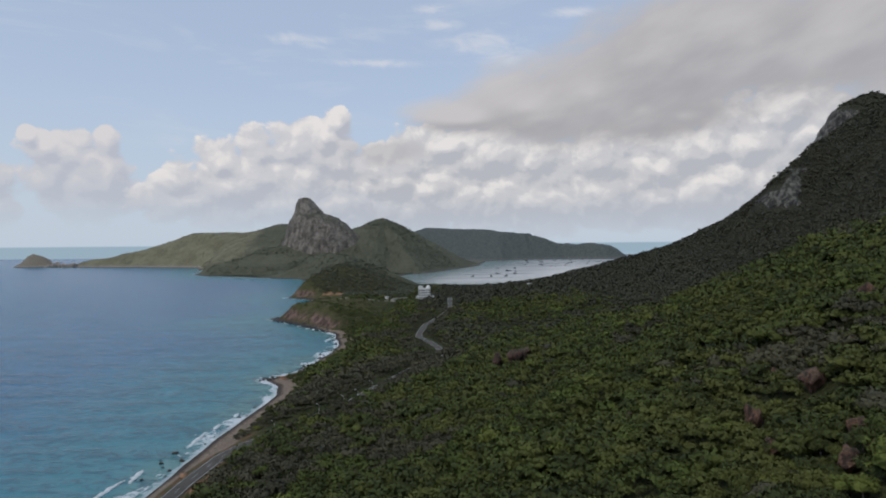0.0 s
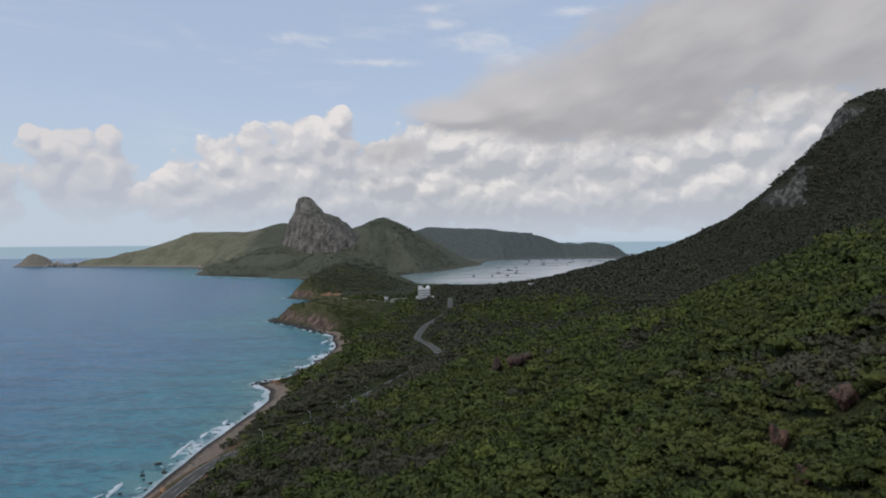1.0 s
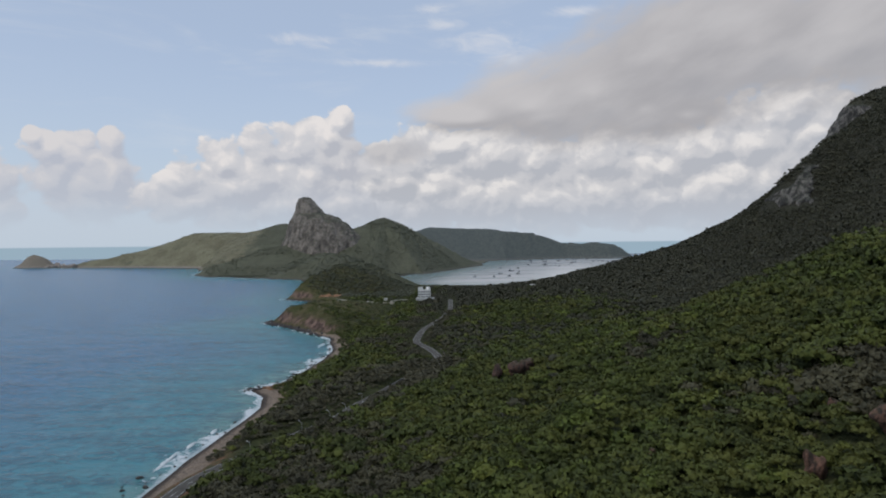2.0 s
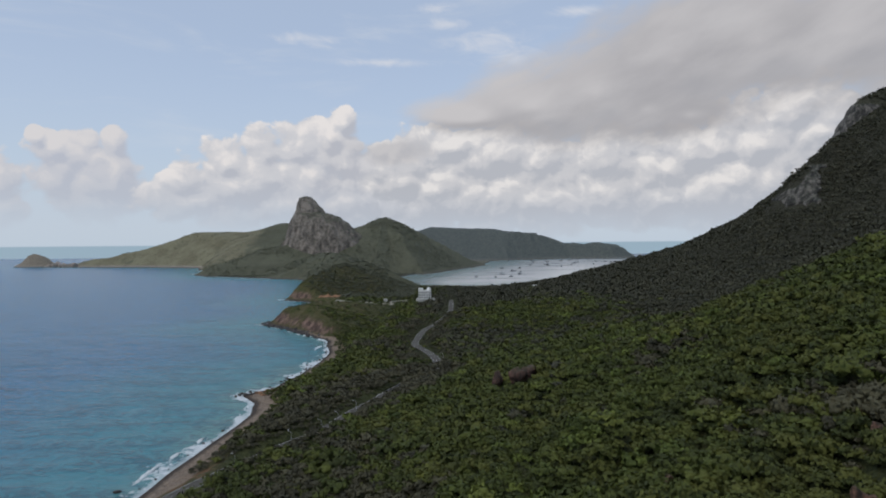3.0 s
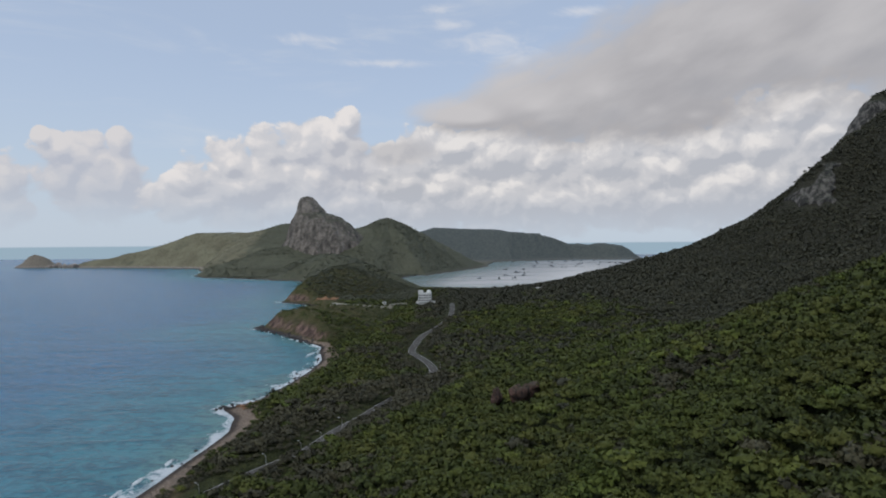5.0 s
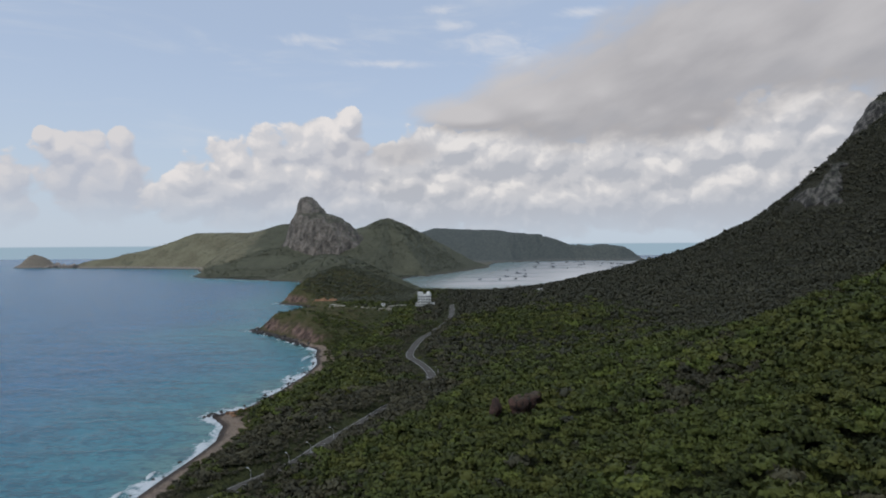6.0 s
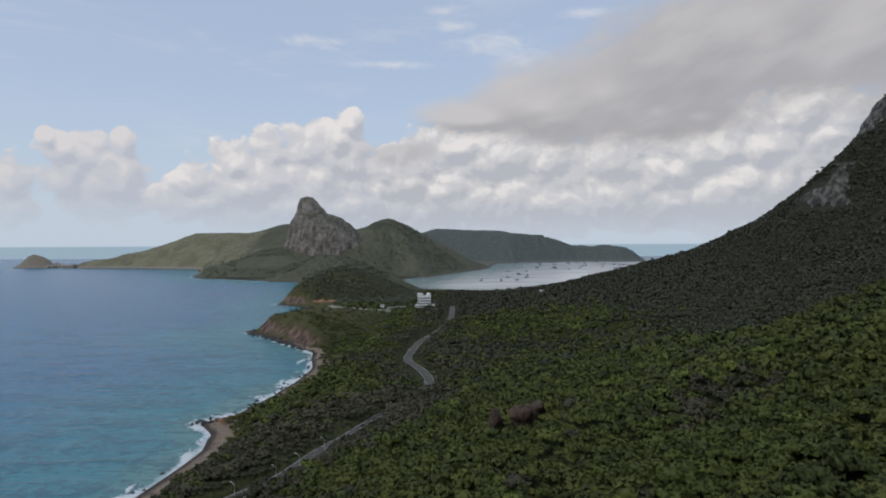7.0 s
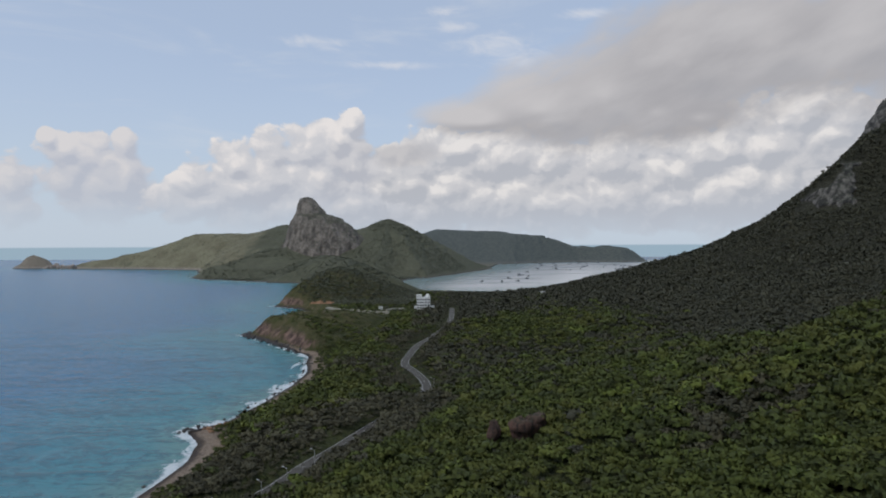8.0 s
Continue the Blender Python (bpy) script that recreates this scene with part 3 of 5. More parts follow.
def land(x, y):
    """Height of the ground over the plan."""
    x, y = np.asarray(x, float), np.asarray(y, float)
    shore = inside(x, y, COAST)
    z = np.where(y < 1800, sections(x, y), -30.0)
    z = np.where(x < -60, np.minimum(z, 14 + 0 * x), z)
    z = np.where(y > 1450, z - (y - 1450) * 0.05, z)
    for one in CRESTS:
        z = np.maximum(z, crest(x, y, *one))
    gully = np.clip((z - 14) / 30, 0, 1) * np.clip((900 - y) / 300, 0, 1)
    z = z + gully * 5.0 * fuzz(x * 0.28 + y * 0.12, y - x * 0.25, 40, 2)
    rough = fuzz(x, y, 90, 4)
    far = np.clip((y - 900) / 900, 0, 1)
    z = z + rough * np.clip(z / 40, 0, 1) * (2.5 + 5 * far)
    sandy = np.clip((700 - y) / 40, 0, 1) * 11 + 2.5  # width of the strand; bare cliffs from the headland on
    sandy = np.where((y > 600) & (y < 680), np.maximum(sandy, 6), sandy)
    beach = np.where(shore < sandy, shore * 0.13, sandy * 0.13 + (shore - sandy) * np.where(y > 1500, 0.75, np.where(y > 690, 1.15, 0.34)))
    beach = beach * np.where(y > 690, 1 + np.where(y > 1500, 0.12, 0.45) * fuzz(x, y, 17, 3), 1)
    beach = np.where(shore < 0, shore * 0.14 - 0.05, beach)
    z = np.minimum(z, beach)
    z = np.where((shore > 30) & (z < 3), 3.0, z)
    islet = inside(x, y, ISLET)
    z = np.maximum(z, np.minimum(crest(x, y, *ISLET_CREST) + fuzz(x, y, 40) * 4, np.where(islet > 0, islet * 1.3, islet * 0.1)))
    # the road's bench is levelled into the slope
    near = (np.abs(x + 60) < 130) & (y > 120) & (y < 1030)
    if near.any():
        px, py = x[near], y[near]
        best, at = np.full(px.shape, 1e9), np.zeros(px.shape)
        for i, (rx, ry, _) in enumerate(ROAD_LINE):
            d = (px - rx) ** 2 + (py - ry) ** 2
            at, best = np.where(d < best, i, at), np.minimum(d, best)
        w = np.clip((np.sqrt(best) - 4.5) / 9, 0, 1)
        w = w * w * (3 - 2 * w)
        z[near] = z[near] * w + ROAD_HIGH[at.astype(int)] * (1 - w)
    return z


ROAD_HIGH = np.interp(ROAD_LINE[:, 1], (150, 250, 330, 380, 440, 520, 600, 690, 800, 900, 1010), (4.6, 4.8, 6, 7.5, 9, 9.5, 9.5, 10, 10, 10, 10))


def height(x, y):
    return float(land(np.array([float(x)]), np.array([float(y)]))[0])


# ---- making things ----
def part(name, bm, mat, parent=None, label="", smooth=False):
    mesh = bpy.data.meshes.new(name)
    bm.normal_update()
    bm.to_mesh(mesh)
    bm.free()
    return part_of(name, mesh, mat, parent, label, smooth)


def part_of(name, mesh, mat, parent=None, label="", smooth=False):
    if mat and not mesh.materials:
        mesh.materials.append(mat)
    if smooth:
        mesh.shade_smooth()
    ob = new(name, mesh)
    ob.parent = parent
    if label:
        tagged(ob, label)
    return ob


def raw(name, verts, faces, mat, smooth=False):
    """A mesh object straight from arrays of places and of triangles or quads."""
    verts, faces = np.asarray(verts, np.float32), np.asarray(faces, np.int32)
    mesh = bpy.data.meshes.new(name)
    mesh.vertices.add(len(verts))
    mesh.vertices.foreach_set("co", verts.ravel())
    mesh.loops.add(faces.size)
    mesh.loops.foreach_set("vertex_index", faces.ravel())
    mesh.polygons.add(len(faces))
    mesh.polygons.foreach_set("loop_start", np.arange(len(faces), dtype=np.int32) * faces.shape[1])
    mesh.update(calc_edges=True)
    mesh.polygons.foreach_set("use_smooth", np.full(len(faces), smooth))
    mesh.materials.append(mat)
    return new(name, mesh)


def box(bm, x0, y0, z0, x1, y1, z1, bevel=0.0):
    made = bmesh.ops.create_cube(bm, size=1.0, matrix=Matrix.Translation(((x0 + x1) / 2, (y0 + y1) / 2, (z0 + z1) / 2)) @ Matrix.Diagonal((x1 - x0, y1 - y0, z1 - z0, 1)))
    if bevel:
        edges = list({e for v in made["verts"] for e in v.link_edges})
        bmesh.ops.bevel(bm, geom=edges, offset=bevel, segments=1, affect="EDGES")
    return bm


def tube(bm, a, b, r0, r1, sides=8):
    a, b = Vector(a), Vector(b)
    turn = (b - a).to_track_quat("Z", "Y").to_matrix().to_4x4()
    bmesh.ops.create_cone(bm, cap_ends=True, segments=sides, radius1=r0, radius2=r1, depth=(b - a).length, matrix=Matrix.Translation((a + b) / 2) @ turn)
    return bm


def holder(name, m, label, category, group=""):
    ob = new(name)
    ob.matrix_world = m
    return tagged(ob, label, category, group)


# ---- ground and sea ----
def lines(breaks):
    """Grid lines whose spacing runs from break to break: (place, spacing)."""
    out, at = [], breaks[0][0]
    while at < breaks[-1][0]:
        out.append(at)
        at += np.interp(at, [b[0] for b in breaks], [b[1] for b in breaks])
    return np.array(out + [breaks[-1][0]])


def sheet(xs, ys):
    gx, gy = np.meshgrid(xs, ys)
    n, m = len(xs), len(ys)
    i = np.arange((m - 1) * (n - 1))
    a = (i // (n - 1)) * n + i % (n - 1)
    return gx.ravel(), gy.ravel(), np.stack([a, a + 1, a + n + 1, a + n], 1)


def build_ground():
    xs = lines([(-5200, 300), (-2300, 40), (-1700, 16), (-700, 12), (-240, 4.5), (200, 5), (700, 11), (1300, 20), (1900, 50), (5200, 300)])
    ys = lines([(-900, 60), (-40, 12), (100, 5), (500, 6), (1300, 11), (2500, 15), (3200, 26), (4300, 40), (5400, 300)])
    x, y, faces = sheet(xs, ys)
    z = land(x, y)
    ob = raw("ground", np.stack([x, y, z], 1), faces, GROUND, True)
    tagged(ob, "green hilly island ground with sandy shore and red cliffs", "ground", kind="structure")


def build_sea():
    xs = lines([(-6000, 500), (-2200, 80), (-600, 20), (-230, 2.5), (-90, 2.5), (0, 30), (1200, 60), (6000, 500)])
    ys = lines([(-1000, 80), (150, 4), (700, 4), (1200, 10), (4000, 60), (6000, 400)])
    x, y, faces = sheet(xs, ys)
    shore = -np.maximum(inside(x, y, COAST), inside(x, y, ISLET))
    calm = np.clip(shore / 60, 0.15, 1) * (x < -80)
    z = calm * (0.28 * np.sin((x * 0.78 + y * 0.62) / 4.2 + fuzz(x, y, 60) * 3) + 0.35 * fuzz(x, y, 18, 3))
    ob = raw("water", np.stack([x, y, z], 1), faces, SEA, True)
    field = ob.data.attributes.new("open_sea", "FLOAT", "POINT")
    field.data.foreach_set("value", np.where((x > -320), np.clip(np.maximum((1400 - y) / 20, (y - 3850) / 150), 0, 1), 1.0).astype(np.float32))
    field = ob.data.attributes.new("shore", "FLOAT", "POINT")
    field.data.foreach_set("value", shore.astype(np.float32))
    tagged(ob, "blue-green sea with light chop, turquoise towards the beach", "sea", kind="structure")


build_ground()
build_sea()

# ---- road ----
def ribbon(bm, line, left, right, lift):
    """A strip along the line between two offsets from it."""
    rows = []
    for i, q in enumerate(line):
        d = line[min(i + 1, len(line) - 1)] - line[max(i - 1, 0)]
        side = Vector((d[1], -d[0], 0)).normalized()
        rows.append([bm.verts.new((q[0] + side.x * o, q[1] + side.y * o, q[2] + lift)) for o in (left, right)])
    for (a, b), (c, d) in zip(rows, rows[1:]):
        bm.faces.new((a, b, d, c))
    return bm


def build_road():
    line = np.array(smooth_line([(p[0], p[1], h) for p, h in zip(ROAD_LINE, ROAD_HIGH)], 3.0))
    bm = ribbon(bmesh.new(), line, -3.4, 3.4, 0.25)
    geom = bmesh.ops.extrude_face_region(bm, geom=bm.faces[:])
    bmesh.ops.translate(bm, vec=(0, 0, -0.5), verts=[v for v in geom["geom"] if isinstance(v, bmesh.types.BMVert)])
    bmesh.ops.recalc_face_normals(bm, faces=bm.faces[:])
    road = part("road", bm, ASPHALT)
    tagged(road, "two-lane grey asphalt coast road with painted lines", "road", kind="structure")
    for a in (-2.95, 2.8):
        part("edge_line", ribbon(bmesh.new(), line, a, a + 0.18, 0.262), LINE, road, "white edge line")
    for i in range(0, len(line) - 3, 3):
        part("centre_dash", ribbon(bmesh.new(), line[i : i + 2], -0.08, 0.08, 0.262), LINE, road)


build_road()


# ---- rocks ----
def lump(name, size, mat, rough=0.35, seed=0, detail=3):
    """A weathered boulder: a ball cut by random planes and roughened."""
    bm = bmesh.new()
    bmesh.ops.create_icosphere(bm, subdivisions=detail, radius=1.0)
    rng = random.Random(seed)
    cuts = [(Vector((rng.gauss(0, 1), rng.gauss(0, 1), rng.gauss(0, 0.7))).normalized(), rng.uniform(0.55, 0.95)) for _ in range(16)]
    for v in bm.verts:
        p = v.co.copy()
        for normal, limit in cuts:
            over = p.dot(normal) - limit
            if over > 0:
                p -= normal * over
        p *= 1 + rough * 0.8 * noise.fractal(p * 1.5 + Vector((seed, 0, 0)), 1.0, 2.0, 5)
        v.co = Vector((p.x * size[0], p.y * size[1], p.z * size[2]))
    return part(name, bm, mat, smooth=True)


def build_peak():
    """The bald granite horn: lofted rings between its left and right flanks, scored by gullies."""
    levels = (5, 95, 127, 138, 159, 180, 185, 202, 210, 217, 234, 255, 272, 278)
    left = (-650, -612, -599, -596, -589, -582, -580, -572, -570, -567, -561, -556, -548, -527)
    right = (-250, -294, -322, -332, -353, -372, -379, -408, -432, -455, -468, -485, -502, -521)
    cols, rows = 220, 150
    verts = []
    for j in range(rows + 1):
        k = j / rows
        z = levels[0] + (levels[-1] - levels[0]) * (1 - (1 - k) ** 1.25)
        a, b = np.interp(z, levels, left), np.interp(z, levels, right)
        mid, half = (a + b) / 2 + 6, (b - a) / 2
        for i in range(cols):
            t = 2 * math.pi * i / cols
            c, s = math.cos(t), math.sin(t)
            q = Vector((mid + half * c, 2285 + half * 0.75 * s, z))
            scar = noise.fractal(Vector((q.x * 0.035, q.y * 0.035, q.z * 0.008)), 1.0, 2.0, 5)
            block = noise.fractal(q * 0.045, 1.0, 2.0, 4)
            out = (scar * 7.5 + block * 2.0) * min(1, half / 45)
            verts.append((q.x + out * c, q.y + out * s, q.z + block))
    faces = [(j * cols + i, j * cols + (i + 1) % cols, (j + 1) * cols + (i + 1) % cols, (j + 1) * cols + i) for j in range(rows) for i in range(cols)]
    top = len(verts)
    ob = raw("rock_peak", verts, faces, ROCK, True)
    bm = bmesh.new()
    bm.from_mesh(ob.data)
    bm.verts.ensure_lookup_table()
    bm.faces.new(bm.verts[top - cols : top])
    bm.to_mesh(ob.data)
    bm.free()
    tagged(ob, "bald grey granite horn rising from the green hills", "rock peak")


build_peak()

# ---- cliffs, outcrops and shore rocks ----
def bare(x, y):
    """Above nought where the mountain's rock lies bare: a fluted face on the lower spur, a band under the top."""
    z = land(x, y)
    ragged = 7 * fuzz(x, y + z, 16, 3)
    finger = 9 * fuzz(x * 0.7 - y * 0.7, z * 0.05, 11, 3)
    face = np.minimum(z - (151 + 0.15 * (x - 546)) + finger, np.minimum(181 + 0.95 * (x - 559), 226) - z + ragged)
    face = np.minimum(face, np.minimum(x - 546, 574 + 0.7 * (y - 984) - x + 2.6 * ragged))
    face = np.where((y > 972) & (y < 1075), face, -30)
    band = np.minimum(z - 296 + finger, np.minimum(376 - z, 0.9 * (x - 788)) + ragged)
    band = np.where((y > 1225) & (y < 1330) & (x < 930), band, -30)
    return np.maximum(face, band) / 7


def build_cliff(label, x0, y0, x1, y1, seed):
    """Bare fluted rock that stands proud of the mountainside within that stretch of the plan."""
    nx, ny = int((x1 - x0) / 1.2), int((y1 - y0) / 0.9)
    x, y = np.meshgrid(np.linspace(x0, x1, nx), np.linspace(y0, y1, ny))
    z = land(x.ravel(), y.ravel()).reshape(x.shape)
    show = bare(x.ravel(), y.ravel()).reshape(x.shape)
    gy, gx = np.gradient(z, (y1 - y0) / (ny - 1), (x1 - x0) / (nx - 1))
    size = np.sqrt(gx ** 2 + gy ** 2 + 1)
    run = x * 0.75 - y * 0.65
    flute = fuzz(run + seed, z * 0.12, 10, 4) * 3.0 + fuzz(run * 0.6, z + seed, 8, 3) * 1.3
    out = (2.6 + flute) * np.clip(show * 1.6, 0, 1) - 4.5 * np.clip(1 - show * 2.5, 0, 1)
    x, y, z = x - gx / size * out, y - gy / size * out, z + out / size
    n = np.arange((ny - 1) * (nx - 1))
    a = (n // (nx - 1)) * nx + n % (nx - 1)
    a = a[np.max([show.ravel()[a + d] for d in (0, 1, nx, nx + 1)], 0) > -0.1]
    ob = raw("rock_cliff", np.stack([x.ravel(), y.ravel(), z.ravel()], 1), np.stack([a, a + 1, a + nx + 1, a + nx], 1), ROCK_PALE, True)
    tagged(ob, label, "cliff")


build_cliff("dark rock face with pale streaks on the forested mountainside", 535, 962, 640, 1072, 5)
build_cliff("pale broken rock band below the mountain top", 780, 1227, 928, 1328, 40)


def build_outcrops():
    spots = [
        (63.4, 134.3, 2.6, 2.2, 3.8), (78.6, 137.5, 5.0, 2.9, 3.8), (79, 154, 2.0, 1.7, 3.0), (58.5, 118, 2.0, 1.8, 2.4), (68.5, 106, 2.4, 2.0, 3.0), (61, 97, 2.7, 2.2, 3.0), (66, 99, 1.9, 1.7, 2.4),
        (45, 170, 2.4, 2.0, 2.6), (121, 178, 3.0, 2.4, 3.4), (21.5, 331, 3.2, 2.8, 5.2), (31, 327, 5.6, 4.2, 5.6), (36.5, 328, 4.2, 3.4, 4.6),
    ]
    for i, (x, y, a, b, c) in enumerate(spots):
        dark = y > 300
        z = height(x, y) + (4.9 if dark else c * 0.45 + 0.9)
        ob = lump("boulder", (a, b, c) if dark else (a * 0.88, b * 0.88, c * 0.88), ROCK_BROWN if dark else ROCK_RED, 0.6, 20 + i)
        ob.matrix_world = pose(x, y, z, 0, 0, 37 * i)
        tagged(ob, "dark brown weathered boulder standing among the trees" if dark else "reddish-brown weathered boulder among the scrub", "boulder", "boulders in the scrub")


build_outcrops()


def build_shore_rocks():
    rng = random.Random(5)
    spots = [(-138.5, 286.8, 1.5), (-130.6, 275.9, 1.3), (-138.7, 272.5, 1.0), (-131.1, 263.9, 0.9), (-138.6, 253.8, 0.8), (-141, 277, 0.7), (-136, 268, 0.6), (-131, 290, 0.6), (-129, 300, 0.7), (-133, 281, 0.5), (-130, 257, 0.6), (-129, 312, 0.5), (-128, 330, 0.6), (-125, 368, 1.0), (-127, 347, 0.9), (-124, 350, 0.7)]
    for i in range(46):  # the dark spit
        t = rng.random()
        spots.append((-143 + 22 * t + rng.gauss(0, 1.6), 444 + 14 * t + rng.gauss(0, 2.4), rng.uniform(0.6, 1.5)))
    shore = [p for p in smooth_line([(*q, 0.0) for q in SHORE[7:19]], 4.0)]
    for p in shore:  # broken rock at the water's edge towards and below the headland
        for _ in range(2 if p.y < 690 else 4):
            if rng.random() < (0.55 if p.y < 690 else 0.9):
                spots.append((p.x + rng.gauss(-1.0, 2.4), p.y + rng.gauss(0, 2.4), rng.uniform(0.5, 1.3) if p.y < 690 else rng.uniform(0.9, 2.6)))
    for i in range(16):  # the reef at the headland's tip
        spots.append((-236 - i * 1.8 + rng.gauss(0, 1), 812 + i * 0.7 + rng.gauss(0, 1.5), rng.uniform(0.8, 1.7)))
    masters = [lump("shore_rock", (1.25, 1.0, 0.7), ROCK_WET, 0.5, 60 + i, 2).data for i in range(5)]
    for ob in [o for o in scene.objects if o.name.startswith("shore_rock")]:
        bpy.data.objects.remove(ob)
    for i, (x, y, s) in enumerate(spots[:290]):
        ob = new("shore_rock", masters[i % 5])
        ob.matrix_world = pose(x, y, max(0.0, height(x, y)) + 0.18 * s, 0, 0, rng.uniform(0, 360)) @ Matrix.Diagonal((s, s * rng.uniform(0.7, 1.2), s * rng.uniform(0.7, 1.3), 1))
        tagged(ob, "dark wet rock at the water's edge", "rock", "rocks along the shore")


build_shore_rocks()


def build_breakers():
    """Short foaming crests where the swell breaks off the beach."""
    spots = [(-136, 306, 13, 1.2), (-143, 258, 9, 0.9), (-147, 243, 12, 1.1), (-134, 330, 6, 0.7), (-131, 352, 6, 0.7)]
    for i, (x, y, length, high) in enumerate(spots):
        bm = bmesh.new()
        rows = []
        for k in range(25):
            t = k / 24 * 2 - 1
            fat = max(0.02, 1 - t * t)
            row = []
            for m in range(8):
                a = math.pi * m / 7
                wob = noise.fractal(Vector((k * 0.35, m * 0.7, i * 7.0)), 1.0, 2.0, 4)
                row.append(bm.verts.new((t * length, (-math.cos(a) * 1.3 - 0.8 * t * t) * fat + wob * 1.0, math.sin(a) * high * 0.5 * fat * (1 + 0.8 * wob) - 0.1)))
            rows.append(row)
        for p, q in zip(rows, rows[1:]):
            for m in range(7):
                bm.faces.new((p[m], p[m + 1], q[m + 1], q[m]))
        ob = part("breaking_wave", bm, FOAM, smooth=True)
        ob.matrix_world = pose(x, y, 0.0, 0, 0, 90 + 8 * math.sin(i * 2.1))
        tagged(ob, "white foaming crest of a small breaking wave", "wave", "breakers along the beach")


build_breakers()


def build_mounds():
    for i, (x, y, a, b, c) in enumerate([(-104, 227, 3.2, 6.5, 2.2), (-104.5, 241, 2.2, 3.6, 1.4), (-104, 214, 3.0, 5.0, 2.0), (-117.5, 246, 1.6, 3.2, 0.9)]):
        ob = lump("earth_mound", (a, b, c), EARTH, 0.5, 130 + i)
        ob.matrix_world = pose(x, y, height(x, y) + c * 0.15, 0, 0, 10 * i)
        tagged(ob, "bare orange earth mound beside the coast road", "earth mound", "earth mounds by the road")


build_mounds()


def build_spit_rocks():
    for i, (x, y, a, c) in enumerate([(-128, 446, 2.2, 1.2), (-124.5, 449, 2.6, 1.6), (-121.5, 453, 2.4, 1.4), (-125, 441, 1.8, 0.9), (-120, 459, 2.0, 1.2), (-131.5, 447, 1.5, 0.8)]):
        ob = lump("shore_boulder", (a, a * 0.8, c), EARTH, 0.6, 170 + i)
        ob.matrix_world = pose(x, y, max(0.0, height(x, y)) + c * 0.25, 0, 0, 61 * i)
        tagged(ob, "orange-brown weathered rock lying on the sandy spit", "rock", "orange rocks on the spit")


build_spit_rocks()


def build_skerries():
    for i, (x, y, a, c) in enumerate([(-1925, 2985, 22, 22), (-1890, 2975, 16, 26), (-1862, 2962, 12, 18), (-1838, 2958, 18, 24), (-1800, 2940, 20, 26), (-1765, 2930, 14, 20)]):
        ob = lump("skerry", (a * 1.35, a * 0.9, c), ROCK_COAST, 0.6, 90 + i)
        ob.matrix_world = pose(x, y, 0, 0, 0, 50 * i)
        tagged(ob, "low pale rock standing in the sea beside the islet", "rock", "rocks beside the islet")


build_skerries()


def build_bank():
    """The cut bank of bare orange earth beside the far road."""
    bm = bmesh.new()
    bmesh.ops.create_grid(bm, x_segments=46, y_segments=14, size=1.0)
    for v in bm.verts:
        s, t = v.co.x, (v.co.y + 1) / 2
        edge = max(0.0, 1 - abs(s) ** 3)
        wob = noise.fractal(Vector((s * 5, t * 2, 3)), 1.0, 2.0, 4)
        ragged = 1 + 0.5 * noise.fractal(Vector((s * 3.5, 1.0, 8)), 1.0, 2.0, 4)
        v.co = Vector((-204 + s * 25, 1074 + t * 9 + wob * 2.2, 0.5 + t * (13.0 * edge ** 0.6 * ragged + 0.5) + wob * 1.2))
    bank = part("earth_bank", bm, EARTH, smooth=True)
    tagged(bank, "bare orange earth bank cut beside the coast road", "earth bank")


build_bank()


def build_track():
    for name, pts, w, rise, label in (
        ("track", [(-183, 1010), (-175, 995), (-164, 981), (-135, 958), (-103, 937), (-80, 930)], 1.7, 3.2, "pale concrete road on top of the headland"),
        ("forecourt", [(-88, 968), (-82, 976), (-74, 984), (-64, 985)], 1.8, 2.0, "pale paved forecourt leading to the white building"),
    ):
        line = smooth_line([(x, y, 0.0) for x, y in pts], 4.0)
        line = np.array([(q.x, q.y, height(q.x, q.y) + rise) for q in line])
        bm = ribbon(bmesh.new(), line, -w, w, 0.4)
        geom = bmesh.ops.extrude_face_region(bm, geom=bm.faces[:])
        bmesh.ops.translate(bm, vec=(0, 0, -0.9 - rise), verts=[v for v in geom["geom"] if isinstance(v, bmesh.types.BMVert)])
        bmesh.ops.recalc_face_normals(bm, faces=bm.faces[:])
        tagged(part(name, bm, TRACK_EARTH), label, "road", kind="structure")


build_track()


# ---- the white building ----
def window_in(parent, x, z, w, h, y):
    frame_ = part("window", box(box(box(box(bmesh.new(), x - w / 2 - 0.12, y - 0.10, z - 0.12, x + w / 2 + 0.12, y + 0.05, z), x - w / 2 - 0.12, y - 0.10, z + h, x + w / 2 + 0.12, y + 0.05, z + h + 0.12), x - w / 2 - 0.12, y - 0.10, z, x - w / 2, y + 0.05, z + h), x + w / 2, y - 0.10, z, x + w / 2 + 0.12, y + 0.05, z + h), CONCRETE, parent)
    part("pane", box(bmesh.new(), x - w / 2, y - 0.03, z, x + w / 2, y + 0.03, z + h), GLASS, frame_)


